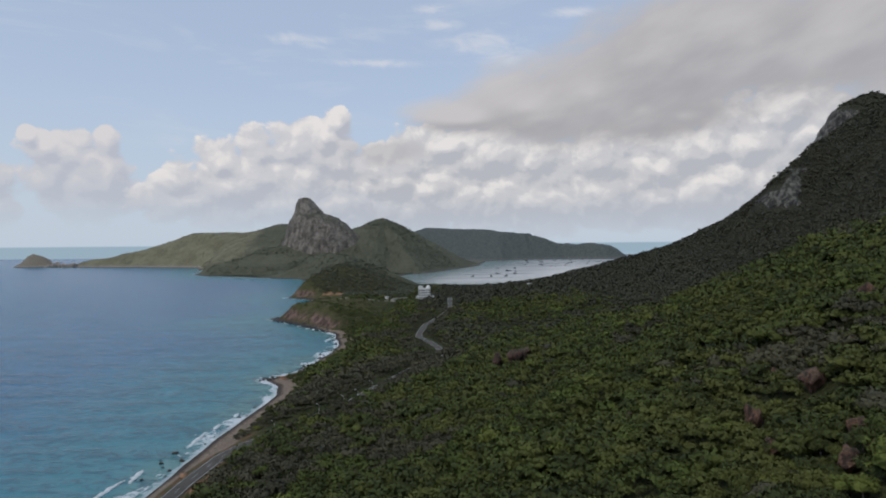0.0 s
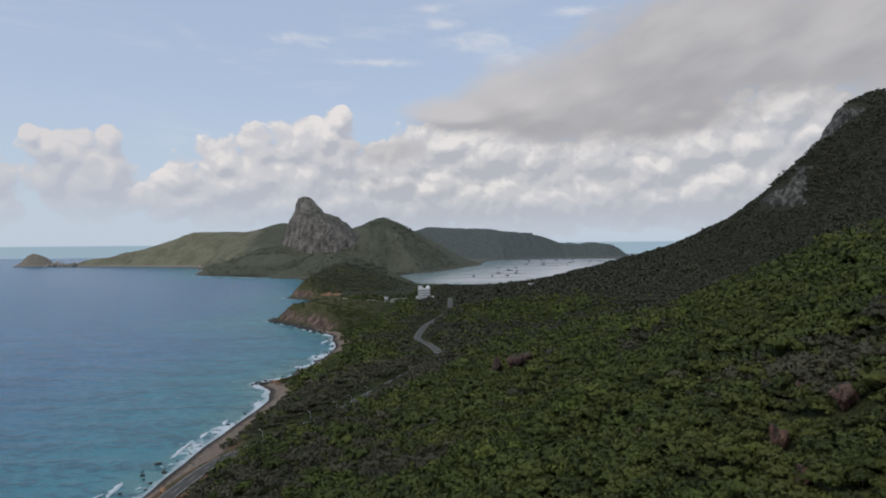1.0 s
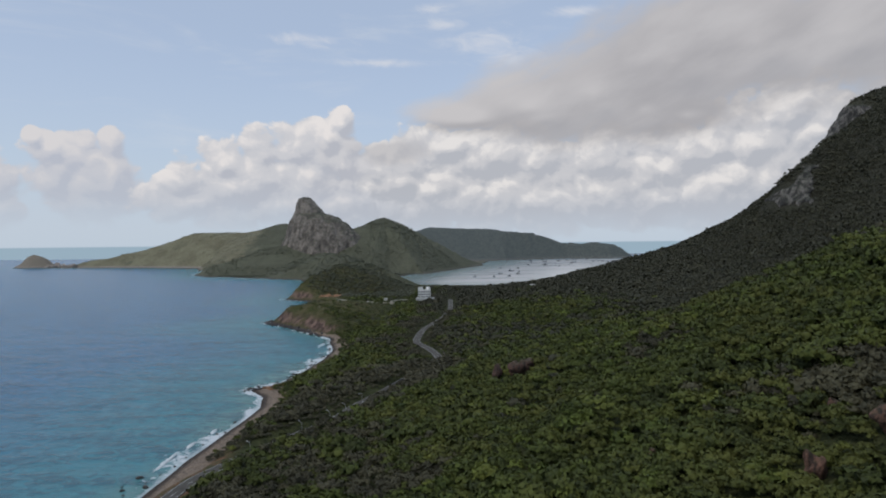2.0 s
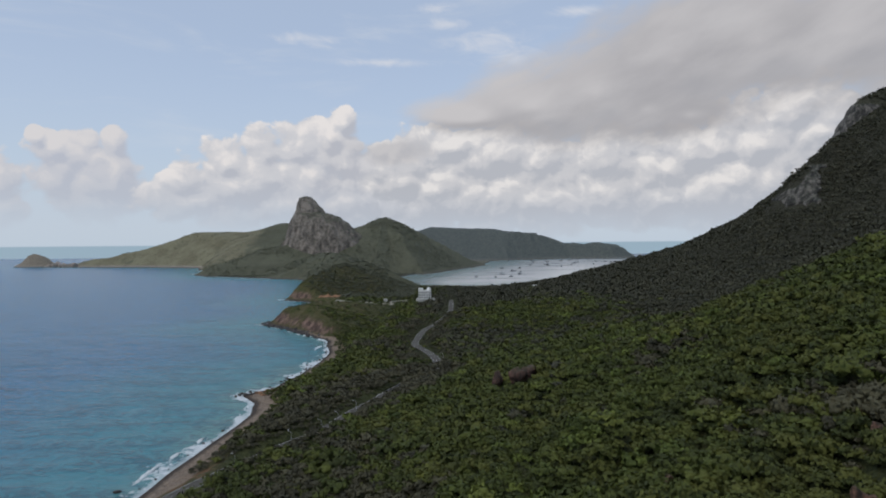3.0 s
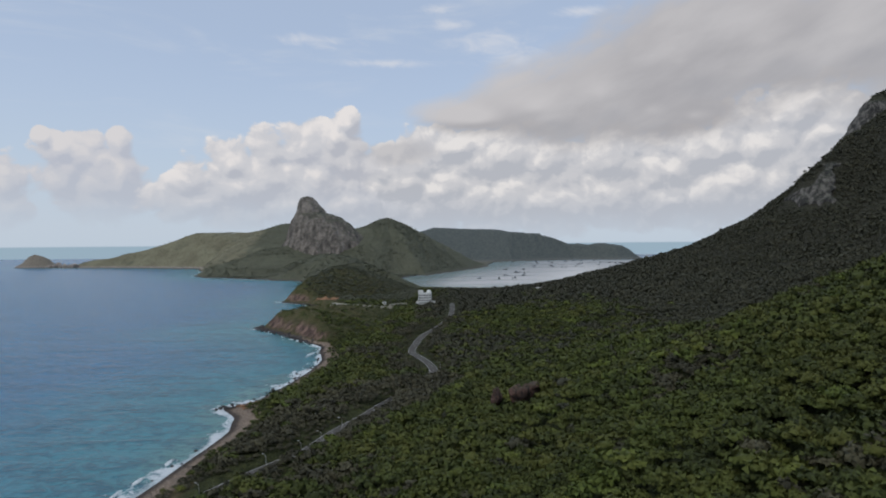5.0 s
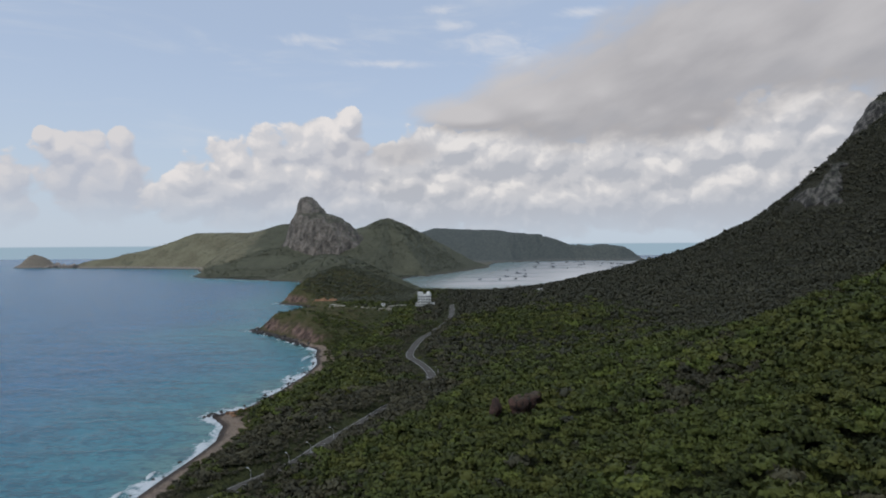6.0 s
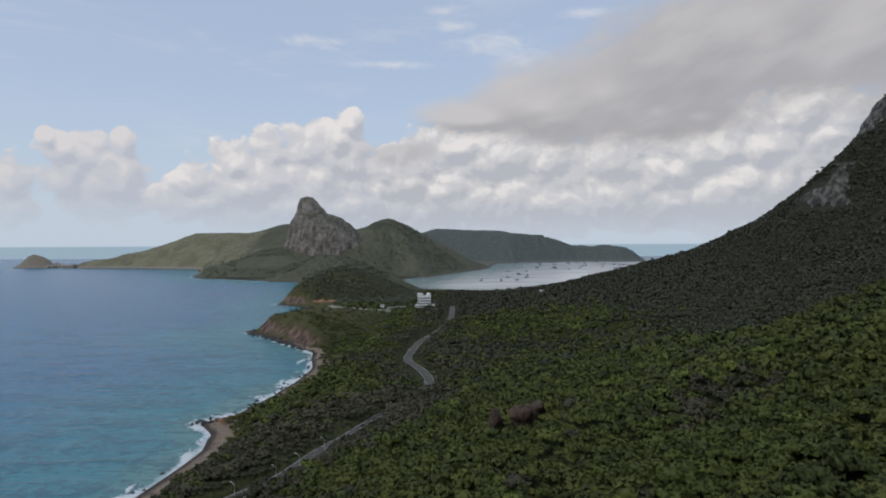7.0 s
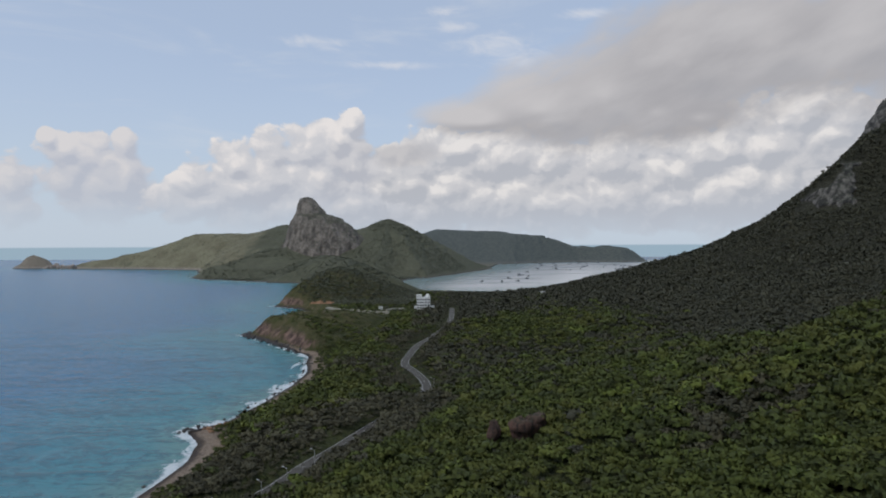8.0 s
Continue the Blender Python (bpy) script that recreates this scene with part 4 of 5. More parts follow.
def build_house():
    z0 = 10.5
    house = holder("apartment_building", pose(-37, 993, z0), "white rendered four-storey building with towers and balconies", "building")
    bm = bmesh.new()
    storeys = 4
    # outer walls with real openings: piers and spandrels, storey by storey
    x0, x1, step = -9.5, 9.5, 3.8
    for s in range(storeys):
        b = s * 3.9
        box(bm, x0, -7.0, b, x1, -6.6, b + 1.0)
        box(bm, x0, -7.0, b + 3.0, x1, -6.6, b + 3.9)
        for i in range(6):
            c = x0 + i * step
            box(bm, c - (0.55 if 0 < i < 5 else 0.0), -7.0, b + 1.0, c + (0.55 if 0 < i < 5 else 0.6 * (1 if i == 0 else 0)) - (0.6 if i == 5 else 0) + (0.6 if i == 5 else 0), -6.6, b + 3.0)
    box(bm, x0, -6.6, 0, x0 + 0.4, 7, 15.6)
    box(bm, x1 - 0.4, -6.6, 0, x1, 7, 15.6)
    box(bm, x0 + 0.4, 6.6, 0, x1 - 0.4, 7, 15.6)
    for s in range(1, storeys + 1):
        box(bm, x0 + 0.4, -6.6, s * 3.9 - 0.3, x1 - 0.4, 6.6, s * 3.9)
    part("wall", bm, WALL_WHITE, house)
    for s in range(storeys):
        for i in range(5):
            window_in(house, x0 + (i + 0.5) * step, s * 3.9 + 1.0, 2.6, 2.0, -6.75)
    for s in range(1, storeys):
        for i in (1, 3):
            c = x0 + (i + 0.5) * step
            bm = box(bmesh.new(), c - 1.9, -8.5, s * 3.9 - 0.05, c + 1.9, -7.0, s * 3.9 + 0.12)
            bal = part("balcony", bm, WALL_WHITE, house)
            rail = box(box(box(bmesh.new(), c - 1.9, -8.5, s * 3.9 + 0.12, c + 1.9, -8.38, s * 3.9 + 1.0), c - 1.9, -8.38, s * 3.9 + 0.12, c - 1.78, -7.0, s * 3.9 + 1.0), c + 1.78, -8.38, s * 3.9 + 0.12, c + 1.9, -7.0, s * 3.9 + 1.0)
            part("railing", rail, WALL_WHITE, bal)
    # roof with parapet, stair tower, round water tank
    bm = box(bmesh.new(), x0 - 0.3, -7.3, 15.6, x1 + 0.3, 7.3, 15.9)
    box(bm, x0 - 0.3, -7.3, 15.9, x1 + 0.3, -7.0, 16.7)
    box(bm, x0 - 0.3, 7.0, 15.9, x1 + 0.3, 7.3, 16.7)
    box(bm, x0 - 0.3, -7.0, 15.9, x0, 7.0, 16.7)
    box(bm, x1, -7.0, 15.9, x1 + 0.3, 7.0, 16.7)
    part("roof", bm, WALL_WHITE, house)
    tower = part("tower", box(bmesh.new(), -9.8, -7.4, 15.9, -2.6, 0.5, 20.4, 0.15), WALL_WHITE, house)
    part("cornice", box(bmesh.new(), -10.1, -7.7, 20.4, -2.3, 0.8, 20.8), WALL_WHITE, tower)
    bm = bmesh.new()
    bmesh.ops.create_uvsphere(bm, u_segments=24, v_segments=12, radius=3.3, matrix=Matrix.Translation((6.2, -2.5, 18.6)) @ Matrix.Diagonal((1, 1, 0.95, 1)))
    tube(bm, (6.2, -2.5, 15.9), (6.2, -2.5, 18.8), 3.3, 3.3, 24)
    part("dome", bm, WALL_WHITE, house, "white rounded roof tower", True)
    for a, b, name in ((-13.0, -9.5, "annexe"), (9.5, 15.5, "annexe")):
        wing = part(name, box(bmesh.new(), a, -5.5, -0.4, b, 4, 4.2, 0.1), WALL_WHITE, house)
        part("annexe_roof", box(bmesh.new(), a - 0.3, -5.8, 4.2, b + 0.3, 4.3, 4.5), CONCRETE, wing)
        part("doorway", box(bmesh.new(), (a + b) / 2 - 0.9, -5.56, -0.3, (a + b) / 2 + 0.9, -5.44, 2.4), GLASS, wing)


build_house()


def build_hut(x, y, w, d, h, label):
    z = height(x, y)
    hut = holder("hut", pose(x, y, z + 3.0, 0, 0, 12), label, "hut")
    bm = box(bmesh.new(), -w / 2, -d / 2, -4.0, w / 2, d / 2, h)
    part("wall", bm, WALL_WHITE, hut)
    bm = bmesh.new()
    pts = [bm.verts.new(q) for q in ((-w / 2 - 0.5, -d / 2 - 0.5, h), (w / 2 + 0.5, -d / 2 - 0.5, h), (w / 2 + 0.5, d / 2 + 0.5, h), (-w / 2 - 0.5, d / 2 + 0.5, h), (-w / 2 - 0.5, 0, h + 1.5), (w / 2 + 0.5, 0, h + 1.5))]
    for f in ((0, 1, 5, 4), (2, 3, 4, 5), (0, 4, 3), (1, 2, 5), (3, 2, 1, 0)):
        bm.faces.new([pts[i] for i in f])
    part("roof", bm, CONCRETE, hut)
    part("doorway", box(bmesh.new(), -0.6, -d / 2 - 0.05, -1.0, 0.6, -d / 2 + 0.05, 1.3), GLASS, hut)


build_hut(152, 1110, 7, 5, 1.4, "small white hut with pale roof in the forest")
build_hut(-98, 985, 5, 4, 0.6, "low pale outbuilding beside the headland road")


# ---- lamps along the road ----
def build_lamps():
    lamp = holder("street_lamp", Matrix.Identity(4), "slim galvanised street lamp beside the coast road", "street lamp", "street lamps along the road")
    part("base", box(bmesh.new(), -0.22, -0.22, -0.4, 0.22, 0.22, 0.35, 0.03), CONCRETE, lamp)
    part("pole", tube(bmesh.new(), (0, 0, 0.3), (0, 0, 7.4), 0.13, 0.08, 8), METAL, lamp)
    arm = part("arm", tube(bmesh.new(), (0, 0, 7.3), (-1.5, 0, 7.9), 0.06, 0.05, 6), METAL, lamp)
    part("lamp_head", box(bmesh.new(), -2.3, -0.2, 7.82, -1.4, 0.2, 8.05, 0.05), METAL, arm)
    spots = [(-62.8, 354.4), (-54.5, 374), (-82.9, 326), (-92, 290), (-8, 503), (-16, 475), (-73.5, 341)]
    for i, (x, y) in enumerate(spots):
        j = int(np.argmin(np.hypot(ROAD_LINE[:, 0] - x, ROAD_LINE[:, 1] - y)))
        rx, ry = ROAD_LINE[j, 0], ROAD_LINE[j, 1]
        d = ROAD_LINE[min(j + 1, len(ROAD_LINE) - 1)] - ROAD_LINE[max(j - 1, 0)]
        side = Vector((d[1], -d[0], 0)).normalized()
        px, py = rx + side.x * 4.6, ry + side.y * 4.6
        m = pose(px, py, height(px, py), 0, 0, math.degrees(math.atan2(side.y, side.x)))
        if i:
            copy_thing(lamp, m)
        else:
            lamp.matrix_world = m


build_lamps()


# ---- boats in the harbour ----
def build_boats():
    boat = holder("fishing_boat", Matrix.Identity(4), "dark wooden fishing boat moored in the harbour bay", "boat", "fishing boats in the bay")
    bm = bmesh.new()
    rows = []
    for i in range(9):
        t = i / 8
        w = 2.3 * math.sin(math.pi * min(1, 0.16 + t * 0.9)) ** 0.6 if i < 8 else 0.1
        sheer = 1.5 + 1.4 * (t - 0.4) ** 2
        rows.append([bm.verts.new((-8 + 16 * t, s * w * k, z)) for s, k, z in ((-1, 1, sheer), (-1, 0.7, -0.3), (1, 0.7, -0.3), (1, 1, sheer))])
    for a, b in zip(rows, rows[1:]):
        for k in range(3):
            bm.faces.new((a[k], a[k + 1], b[k + 1], b[k]))
        bm.faces.new((a[3], a[0], b[0], b[3]))
    bm.faces.new(rows[0])
    bm.faces.new(rows[-1][::-1])
    bmesh.ops.recalc_face_normals(bm, faces=bm.faces[:])
    part("hull", bm, HULL, boat)
    part("cabin", box(bmesh.new(), -6, -1.5, 1.5, -1.5, 1.5, 4.0, 0.15), HULL, boat)
    part("mast", tube(bmesh.new(), (1.5, 0, 1.4), (1.5, 0, 7.5), 0.12, 0.06, 6), METAL, boat)
    rng = random.Random(3)
    spots = [(83, 1820), (141, 1811), (186, 1835), (231, 2167), (459, 3372), (438, 2678), (636, 3021)]
    spots += [(rng.uniform(280, 900), rng.uniform(2500, 3550)) for _ in range(38)] + [(rng.uniform(120, 300), rng.uniform(1950, 2400)) for _ in range(5)]
    first = True
    for x, y in spots:
        if inside(np.array([x]), np.array([y]), COAST)[0] > -15:
            continue
        m = pose(x, y, 0.0, 0, 0, rng.uniform(0, 360)) @ Matrix.Scale(rng.uniform(0.9, 1.5), 4)
        if first:
            boat.matrix_world, first = m, False
        else:
            copy_thing(boat, m).matrix_basis = m


build_boats()

# ---- trees ----
def icosphere(level):
    bm = bmesh.new()
    bmesh.ops.create_icosphere(bm, subdivisions=level, radius=1.0)
    v = np.array([tuple(q.co) for q in bm.verts])
    f = np.array([[w.index for w in q.verts] for q in bm.faces])
    bm.free()
    return v, f


BALL, BALL_FACES = icosphere(1)
KNOT = np.array([(1, 0, 0), (-1, 0, 0), (0, 1, 0), (0, -1, 0), (0, 0, 1), (0, 0, -1)], float)
KNOT_FACES = np.array([(0, 2, 4), (2, 1, 4), (1, 3, 4), (3, 0, 4), (2, 0, 5), (1, 2, 5), (3, 1, 5), (0, 3, 5)])


def unit(a):
    return a / np.linalg.norm(a, axis=-1, keepdims=True)


def crown_shape(rng, lobes, sprays, leaf, deep=0.62, round_core=False, rise=0.2):
    """A crown of about unit radius: uneven leafy lobes heaped to a dome, each one bristling with leaf sprays.
    rise: how far the leaves turn up to the sky. Returns places, outward directions and triangles."""
    verts, ways, faces, count = [], [], [], 0
    shape, shape_faces = (BALL, BALL_FACES) if round_core else (KNOT, KNOT_FACES)
    for i in range(lobes):
        # a spiral over the dome keeps the lobes apart, chance makes them uneven
        k = (i + 0.5) / lobes
        a = 2.4 * i + rng.uniform(-0.5, 0.5)
        out = math.sqrt(k) * rng.uniform(0.62, 0.86)
        r = (0.30 + 0.40 / math.sqrt(lobes)) * rng.uniform(0.72, 1.25)
        hub = np.array((out * math.cos(a), out * math.sin(a), deep * (0.75 - 0.95 * out ** 1.6) + rng.uniform(-0.14, 0.16)))
        turn = unit(rng.normal(size=(3, 3)))
        ball = shape @ np.linalg.qr(turn)[0]
        up = unit(ball + (0, 0, rise + 0.05) + hub * (0.35, 0.35, 0.1))
        verts.append(hub + ball * r * rng.uniform(0.66, 0.9, (len(shape), 1)) * (1, 1, 0.78))
        ways.append(up)
        faces.append(shape_faces + count)
        count += len(shape)
        n = rng.normal(size=(sprays, 3))
        n[:, 2] = np.abs(n[:, 2]) * 1.1 - 0.35
        n = unit(n + hub * (0.7, 0.7, 0.2))
        at = hub + n * r * rng.uniform(0.88, 1.26, (sprays, 1)) * (1, 1, 0.8)
        tilt = unit(n + rng.normal(size=(sprays, 3)) * 0.65)
        u = unit(np.cross(tilt, rng.normal(size=(sprays, 3))))
        w = np.cross(tilt, u)
        size, wide = leaf * rng.uniform(0.6, 1.4, (sprays, 1)), leaf * rng.uniform(0.5, 1.0, (sprays, 1))
        tri = np.stack([at - u * size - n * 0.3 * size, at + u * size * 0.8 - w * wide - n * 0.2 * size, at + u * size * 0.3 + w * wide * 1.3], 1)
        verts.append(tri.reshape(-1, 3))
        ways.append(np.repeat(unit(n * 0.4 + tilt * 0.75 + (0, 0, rise)), 3, 0))
        faces.append(np.arange(sprays * 3).reshape(-1, 3) + count)
        count += sprays * 3
    return np.concatenate(verts), np.concatenate(ways), np.concatenate(faces)


def leafy(name, verts, ways, faces, tones, mat):
    """A mesh of foliage with its own outward directions and a tone for each plant."""
    ob = raw(name, verts, faces, mat, True)
    ob.data.attributes.new("custom_normal", "FLOAT_VECTOR", "POINT").data.foreach_set("vector", np.asarray(ways, np.float32).ravel())
    ob.data.attributes.new("tone", "FLOAT", "POINT").data.foreach_set("value", np.asarray(tones, np.float32))
    return ob


def scatter(rng, x0, y0, x1, y1, gap, keep):
    """Uneven, closed planting over a stretch of the plan; keep(x, y) says where plants may stand."""
    gx, gy = np.meshgrid(np.arange(x0, x1, gap), np.arange(y0, y1, gap * 0.87))
    gx = gx + (np.arange(gx.shape[0]) % 2)[:, None] * gap / 2
    x = gx.ravel() + rng.uniform(-0.42, 0.42, gx.size) * gap
    y = gy.ravel() + rng.uniform(-0.42, 0.42, gx.size) * gap
    ok = keep(x, y)
    return x[ok], y[ok]


def road_gap(x, y):
    best = np.full(x.shape, 1e9)
    for rx, ry, _ in ROAD_LINE:
        best = np.minimum(best, (x - rx) ** 2 + (y - ry) ** 2)
    return np.sqrt(best)


TRACK = [(-196, 1040), (-186, 1010), (-175, 994), (-164, 981), (-150, 969), (-135, 958), (-119, 947), (-103, 937), (-92, 962), (-82, 975), (-70, 984)]
CLEAR = [(-104, 228, 6), (-104.5, 241, 4), (-104, 214, 5), (-43, 985, 19), (-206, 1072, 24), (21.5, 329, 3.5), (33, 324, 5.5), (63.4, 131, 2.8), (78.6, 133.5, 4.5), (79, 152, 2.4), (58.5, 116, 2.4), (68.5, 103.5, 2.6), (62, 95, 3.6), (121, 175, 3.4)]  # house, bank, outcrops


def may_grow(x, y):
    shore = inside(x, y, COAST)
    edge = np.interp(y, (240, 290, 400, 435, 480, 560), (10, 11.5, 10.5, 9.5, 9, 8)) + 3 * fuzz(x, y, 22, 2)
    cliff = (y > 690) & (x < -60)
    ok = (shore > np.where(cliff, 24 + 12 * fuzz(x, y, 30, 2), edge)) & (road_gap(x, y) > np.interp(y, (240, 255, 312, 330, 425, 433, 476, 486, 715, 722, 845, 855), (6.6, 12.0, 12.0, 7.0, 6.4, 3.0, 3.3, 5.3, 5.3, 3.2, 3.2, 5.5)))
    for tx, ty in TRACK:
        ok &= np.hypot(x - tx, (y - ty + 6) * 0.6) > 11
    ok &= ~((y < 300) & (shore < 26) & (fuzz(x, y, 9, 2) < 0.25))
    for cx, cy, r in CLEAR:
        ok &= np.hypot(x - cx, y - cy) > r
    high = (x > 500) & (y > 940)
    if high.any():
        ok[high] &= bare(x[high], y[high]) < -0.35
    return ok


def wedge(x, y, margin=25):
    """The part of the plan that the flight looks over."""
    return (x < 0.76 * (y + 7) + margin) & (x > -0.76 * (y + 7) - margin)


def growth(rng, x, y):
    """Crown radius: drifts of taller and of lower growth, with a few broad old trees."""
    tall = fuzz(x, y, 34, 3)
    r = 2.4 + 1.3 * tall + rng.uniform(-0.9, 0.9, x.size) + (rng.random(x.size) < 0.09) * rng.uniform(0.6, 1.5, x.size)
    return np.clip(r, 1.2, 4.1)


def thicket(name, rng, x, y, r, shapes, mat, label, lift=0.15, squash=(0.7, 1.05)):
    """Joined growth: one crown per place, each turned, sized and tilted by chance."""
    verts, ways, faces, tones, count = [], [], [], [], 0
    z = land(x, y)
    lift = np.broadcast_to(lift, x.shape)
    which = rng.integers(0, len(shapes), x.size)
    for k, (v, d, f) in enumerate(shapes):
        on = which == k
        n = int(on.sum())
        if not n:
            continue
        a = rng.uniform(0, 2 * math.pi, n)
        c, s = np.cos(a)[:, None], np.sin(a)[:, None]
        q, w = np.empty((n, len(v), 3)), np.empty((n, len(v), 3))
        q[..., 0] = (v[:, 0] * c - v[:, 1] * s) * r[on, None] * rng.uniform(0.85, 1.2, (n, 1)) + x[on, None]
        q[..., 1] = (v[:, 0] * s + v[:, 1] * c) * r[on, None] * rng.uniform(0.85, 1.2, (n, 1)) + y[on, None]
        q[..., 2] = v[:, 2] * r[on, None] * rng.uniform(*squash, (n, 1)) + (z[on] + r[on] * lift[on] + rng.uniform(0, 0.9, n))[:, None]
        w[..., 0], w[..., 1], w[..., 2] = d[:, 0] * c - d[:, 1] * s, d[:, 0] * s + d[:, 1] * c, d[:, 2]
        verts.append(q.reshape(-1, 3))
        ways.append(w.reshape(-1, 3))
        tones.append(np.repeat(rng.random(n), len(v)))
        faces.append((f[None] + (np.arange(n) * len(v))[:, None, None]).reshape(-1, 3) + count)
        count += n * len(v)
    if not verts:
        return None
    ob = leafy(name, np.concatenate(verts), np.concatenate(ways), np.concatenate(faces), np.concatenate(tones), mat)
    return tagged(ob, label, "forest", kind="stuff")


def tree_master(rng, name, mat, label, category, lobes, sprays, tone):
    """A single tree: tapered trunk with limbs that fork into the crown."""
    tree = holder(name, Matrix.Identity(4), label, category, "trees on the near slope")
    bm = tube(bmesh.new(), (0, 0, -0.8), (0.08, 0.05, 1.6), 0.16, 0.10, 7)
    part("trunk", bm, BARK, tree)
    for i in range(4):
        a = 2 * math.pi * (i + rng.random() * 0.6) / 4
        bm = tube(bmesh.new(), (0.08, 0.05, 1.2 + 0.1 * i), (1.3 * math.cos(a), 1.3 * math.sin(a), 2.3 + 0.3 * rng.random()), 0.075, 0.02, 6)
        part("limb", bm, BARK, tree)
    v, d, f = crown_shape(rng, lobes, sprays, 0.10, round_core=True)
    crown = leafy("crown", v * 2.6 + (0, 0, 2.1), d, f, np.full(len(v), tone), mat)
    crown.parent = tree
    return tree


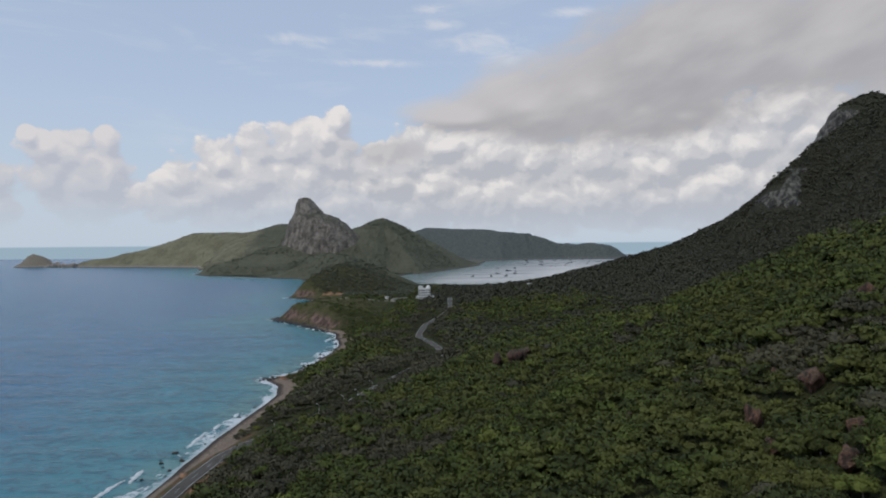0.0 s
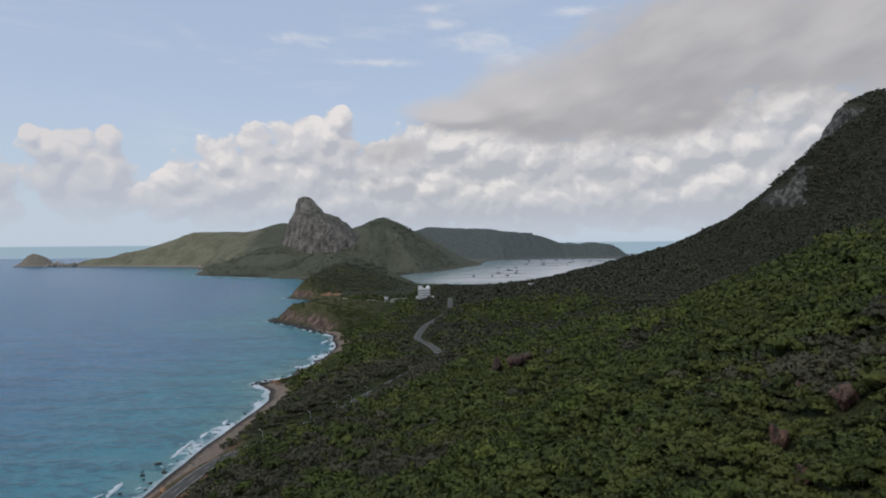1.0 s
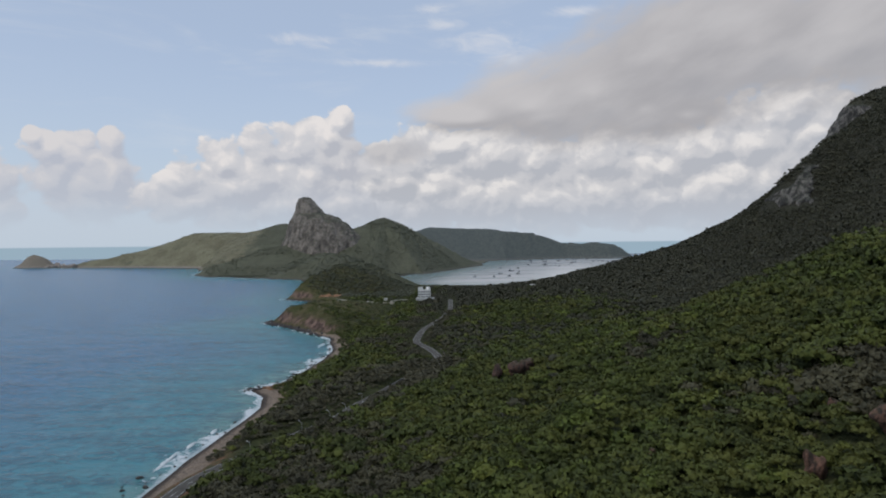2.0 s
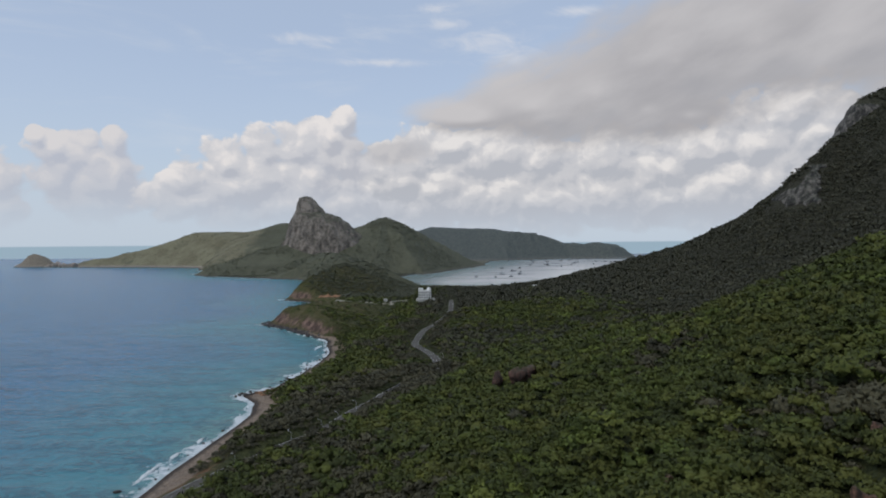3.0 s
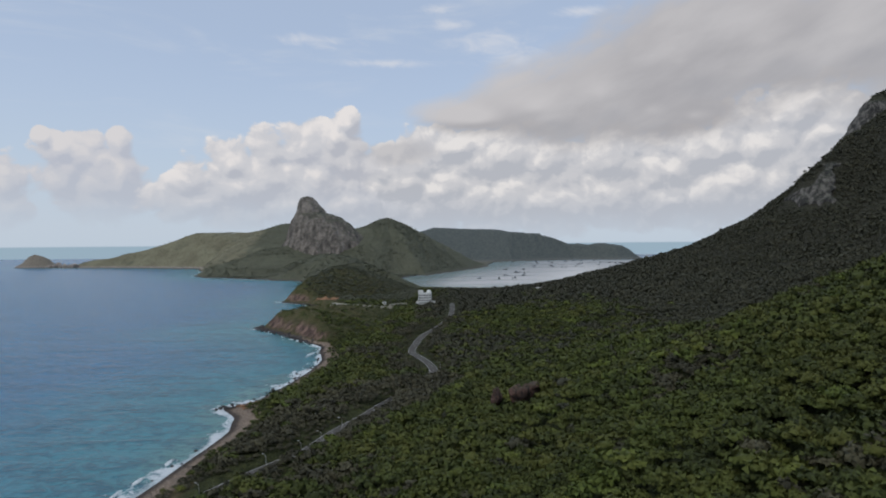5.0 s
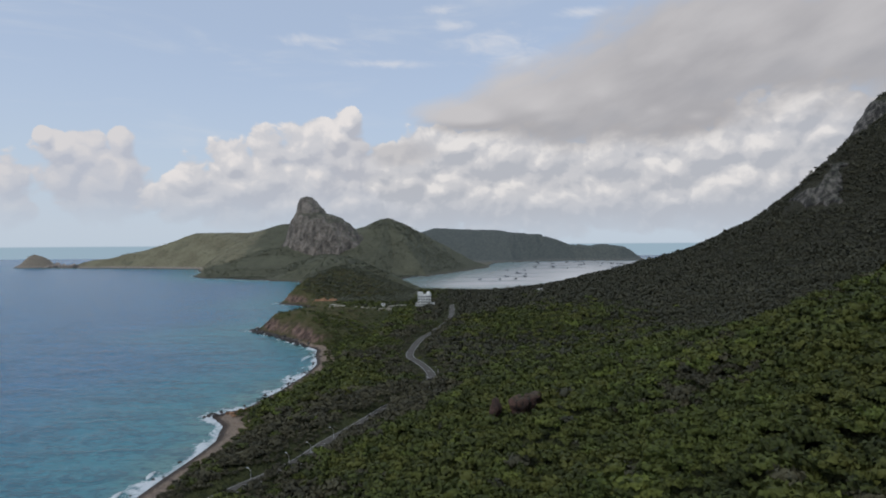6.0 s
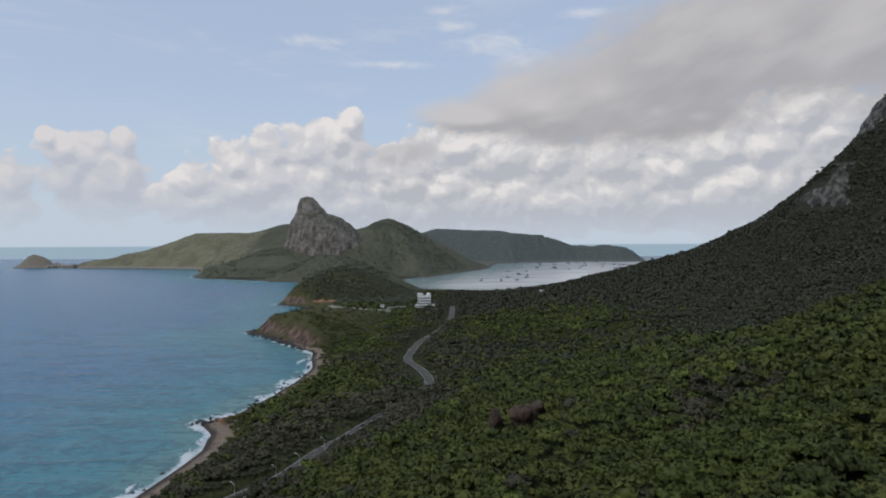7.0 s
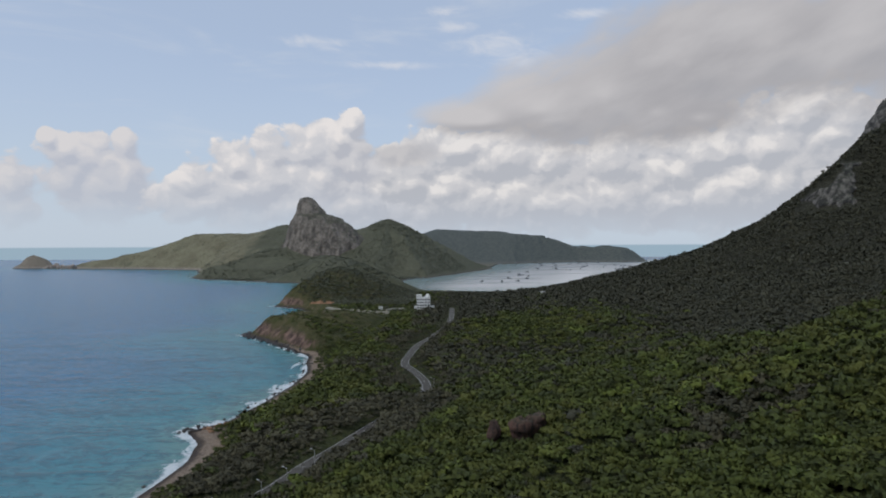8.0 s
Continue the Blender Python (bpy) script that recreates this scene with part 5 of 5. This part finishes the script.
def build_trees():
    rng = np.random.default_rng(11)
    fine = [crown_shape(rng, 9, 13, 0.165) for _ in range(9)]
    leafed = [crown_shape(rng, 6, 10, 0.20, 0.52, rise=0.3) for _ in range(9)]
    middle = [crown_shape(rng, 4, 7, 0.27, 0.42, rise=0.45) for _ in range(9)]
    coarse = [crown_shape(rng, 2, 7, 0.37, 0.38, rise=0.7) for _ in range(9)]

    # the 300 trees below the flight's start, one by one
    x, y = scatter(rng, -60, 88, 130, 150, 3.8, lambda a, b: may_grow(a, b) & wedge(a, b, 4))
    order = np.argsort(y)[:300]
    x, y = x[order], y[order]
    last = y.max()
    z, r = land(x, y), growth(rng, x, y)
    masters = [tree_master(rng, "tree", LEAF, "small bushy broadleaf tree with dense green crown", "tree", 15, 46, 0.1 + 0.14 * i) for i in range(7)]
    masters += [tree_master(rng, "tree", LEAF_GREY, "small shrubby tree with dull grey-green crown", "tree", 13, 40, 0.3 + 0.4 * i) for i in range(2)]
    masters += [tree_master(rng, "tree", LEAF_BRIGHT, "small broadleaf tree with fresh yellow-green crown", "tree", 14, 46, 0.3 + 0.4 * i) for i in range(2)]
    for i in range(len(x)):
        chance = rng.random()
        kind = int(rng.integers(0, 7)) if chance < 0.78 else int(rng.integers(7, 9)) if chance < 0.88 else int(rng.integers(9, 11))
        k = r[i] / 2.4
        m = pose(x[i], y[i], z[i], 0, 0, rng.uniform(0, 360)) @ Matrix.Diagonal((k, k * rng.uniform(0.85, 1.15), k * rng.uniform(0.75, 1.1), 1))
        if i < len(masters):
            masters[i].matrix_world = m
        else:
            one = copy_thing(masters[kind], m)
            one.matrix_basis = m

    def sown(name, label, y0, y1, gap, shapes, mats, x1, seed, size=1.05, lift=0.05, squash=(0.7, 1.05)):
        rng = np.random.default_rng(seed)
        x, y = scatter(rng, -330, y0, x1, y1, gap, lambda a, b: may_grow(a, b) & wedge(a, b))
        r = growth(rng, x, y) * size
        thin = (y > 690) & (y < 930) & (x < -75)  # low, open growth on the windy headland
        on = ~thin | (rng.random(x.size) < 0.5)
        x, y, r = x[on], y[on], np.where(thin, r * 0.62, r)[on]
        road = road_gap(x, y)
        r = np.where((road < 13) & ((y < 418) | (y > 474)), np.minimum(r, 1.9), r)
        r = np.where((inside(x, y, COAST) < 22) & (y < 690), np.minimum(r, 2.0), r)
        dull = fuzz(x + 300, y, 55, 3) + 0.55 * np.exp(-((road - 14) / 24) ** 2) * (y > 260) + rng.normal(0, 0.16, x.size)
        # painted cloud shade: more of the darkened foliage towards valley and mountain
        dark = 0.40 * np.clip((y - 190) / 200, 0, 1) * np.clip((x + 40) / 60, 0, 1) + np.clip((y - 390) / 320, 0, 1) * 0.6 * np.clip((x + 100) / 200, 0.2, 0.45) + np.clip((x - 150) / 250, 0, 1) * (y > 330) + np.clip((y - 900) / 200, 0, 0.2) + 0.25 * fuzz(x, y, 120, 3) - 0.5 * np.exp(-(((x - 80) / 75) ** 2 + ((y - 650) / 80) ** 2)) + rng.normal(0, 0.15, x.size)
        fresh = rng.random(x.size) < 0.05 + 0.16 * (fuzz(x, y + 700, 48, 3) > 0.22)
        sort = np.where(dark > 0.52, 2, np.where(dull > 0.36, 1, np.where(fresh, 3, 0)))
        # hills west of the bay take the foliage with haze painted in
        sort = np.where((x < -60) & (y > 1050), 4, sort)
        lifts = lift * np.clip((road - 6) / 12, 0, 1) + 0.55 * np.exp(-((road - 5) / 8) ** 2) * (y > 418) * (y < 474) * 2.2 + 0.32 * fuzz(x, y, 13, 2) + 0.35 * (rng.random(x.size) < 0.12) * (road > 15)
        for k, (mat, word) in enumerate(mats):
            on = sort == k
            if on.any():
                thicket(name, rng, x[on], y[on], r[on] * (0.85 if k == 1 else 1.0), shapes, mat, f"{word} {label}", lifts[on], (0.35, 0.55) if k == 4 else squash)

    mats = [(LEAF, "bright green"), (LEAF_GREY, "dull grey-green"), (LEAF_SHADED, "shade-tinted dark green"), (LEAF_BRIGHT, "yellow-green"), (LEAF_HAZED, "grey-green")]
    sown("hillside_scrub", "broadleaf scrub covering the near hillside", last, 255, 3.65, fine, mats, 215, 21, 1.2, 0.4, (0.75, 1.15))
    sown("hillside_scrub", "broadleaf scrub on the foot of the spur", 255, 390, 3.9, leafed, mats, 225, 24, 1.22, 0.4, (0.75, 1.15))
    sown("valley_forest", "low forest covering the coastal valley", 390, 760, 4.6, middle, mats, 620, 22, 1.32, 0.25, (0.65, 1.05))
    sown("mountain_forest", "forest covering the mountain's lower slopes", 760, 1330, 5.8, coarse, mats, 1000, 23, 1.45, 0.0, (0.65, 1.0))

    speck = [crown_shape(rng, 1, 4, 0.5, rise=1.4) for _ in range(5)]
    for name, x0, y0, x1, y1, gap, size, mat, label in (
        ("far_woods", -860, 1700, 230, 2480, 8.6, 1.6, LEAF_HAZED, "low woods on the hills beyond the bay"),
        ("far_woods", -340, 1330, -130, 1700, 7.0, 1.5, LEAF_HAZED, "woods on the ridge above the bay"),
        ("far_scrub", -1560, 2420, -560, 3000, 15.0, 1.6, LEAF_HAZED, "scattered scrub on the dry headland hills"),
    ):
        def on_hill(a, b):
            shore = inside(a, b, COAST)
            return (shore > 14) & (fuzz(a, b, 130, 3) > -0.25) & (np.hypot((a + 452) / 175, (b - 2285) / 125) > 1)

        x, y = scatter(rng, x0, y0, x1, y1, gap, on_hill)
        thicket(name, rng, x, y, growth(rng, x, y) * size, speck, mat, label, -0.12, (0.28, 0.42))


build_trees()
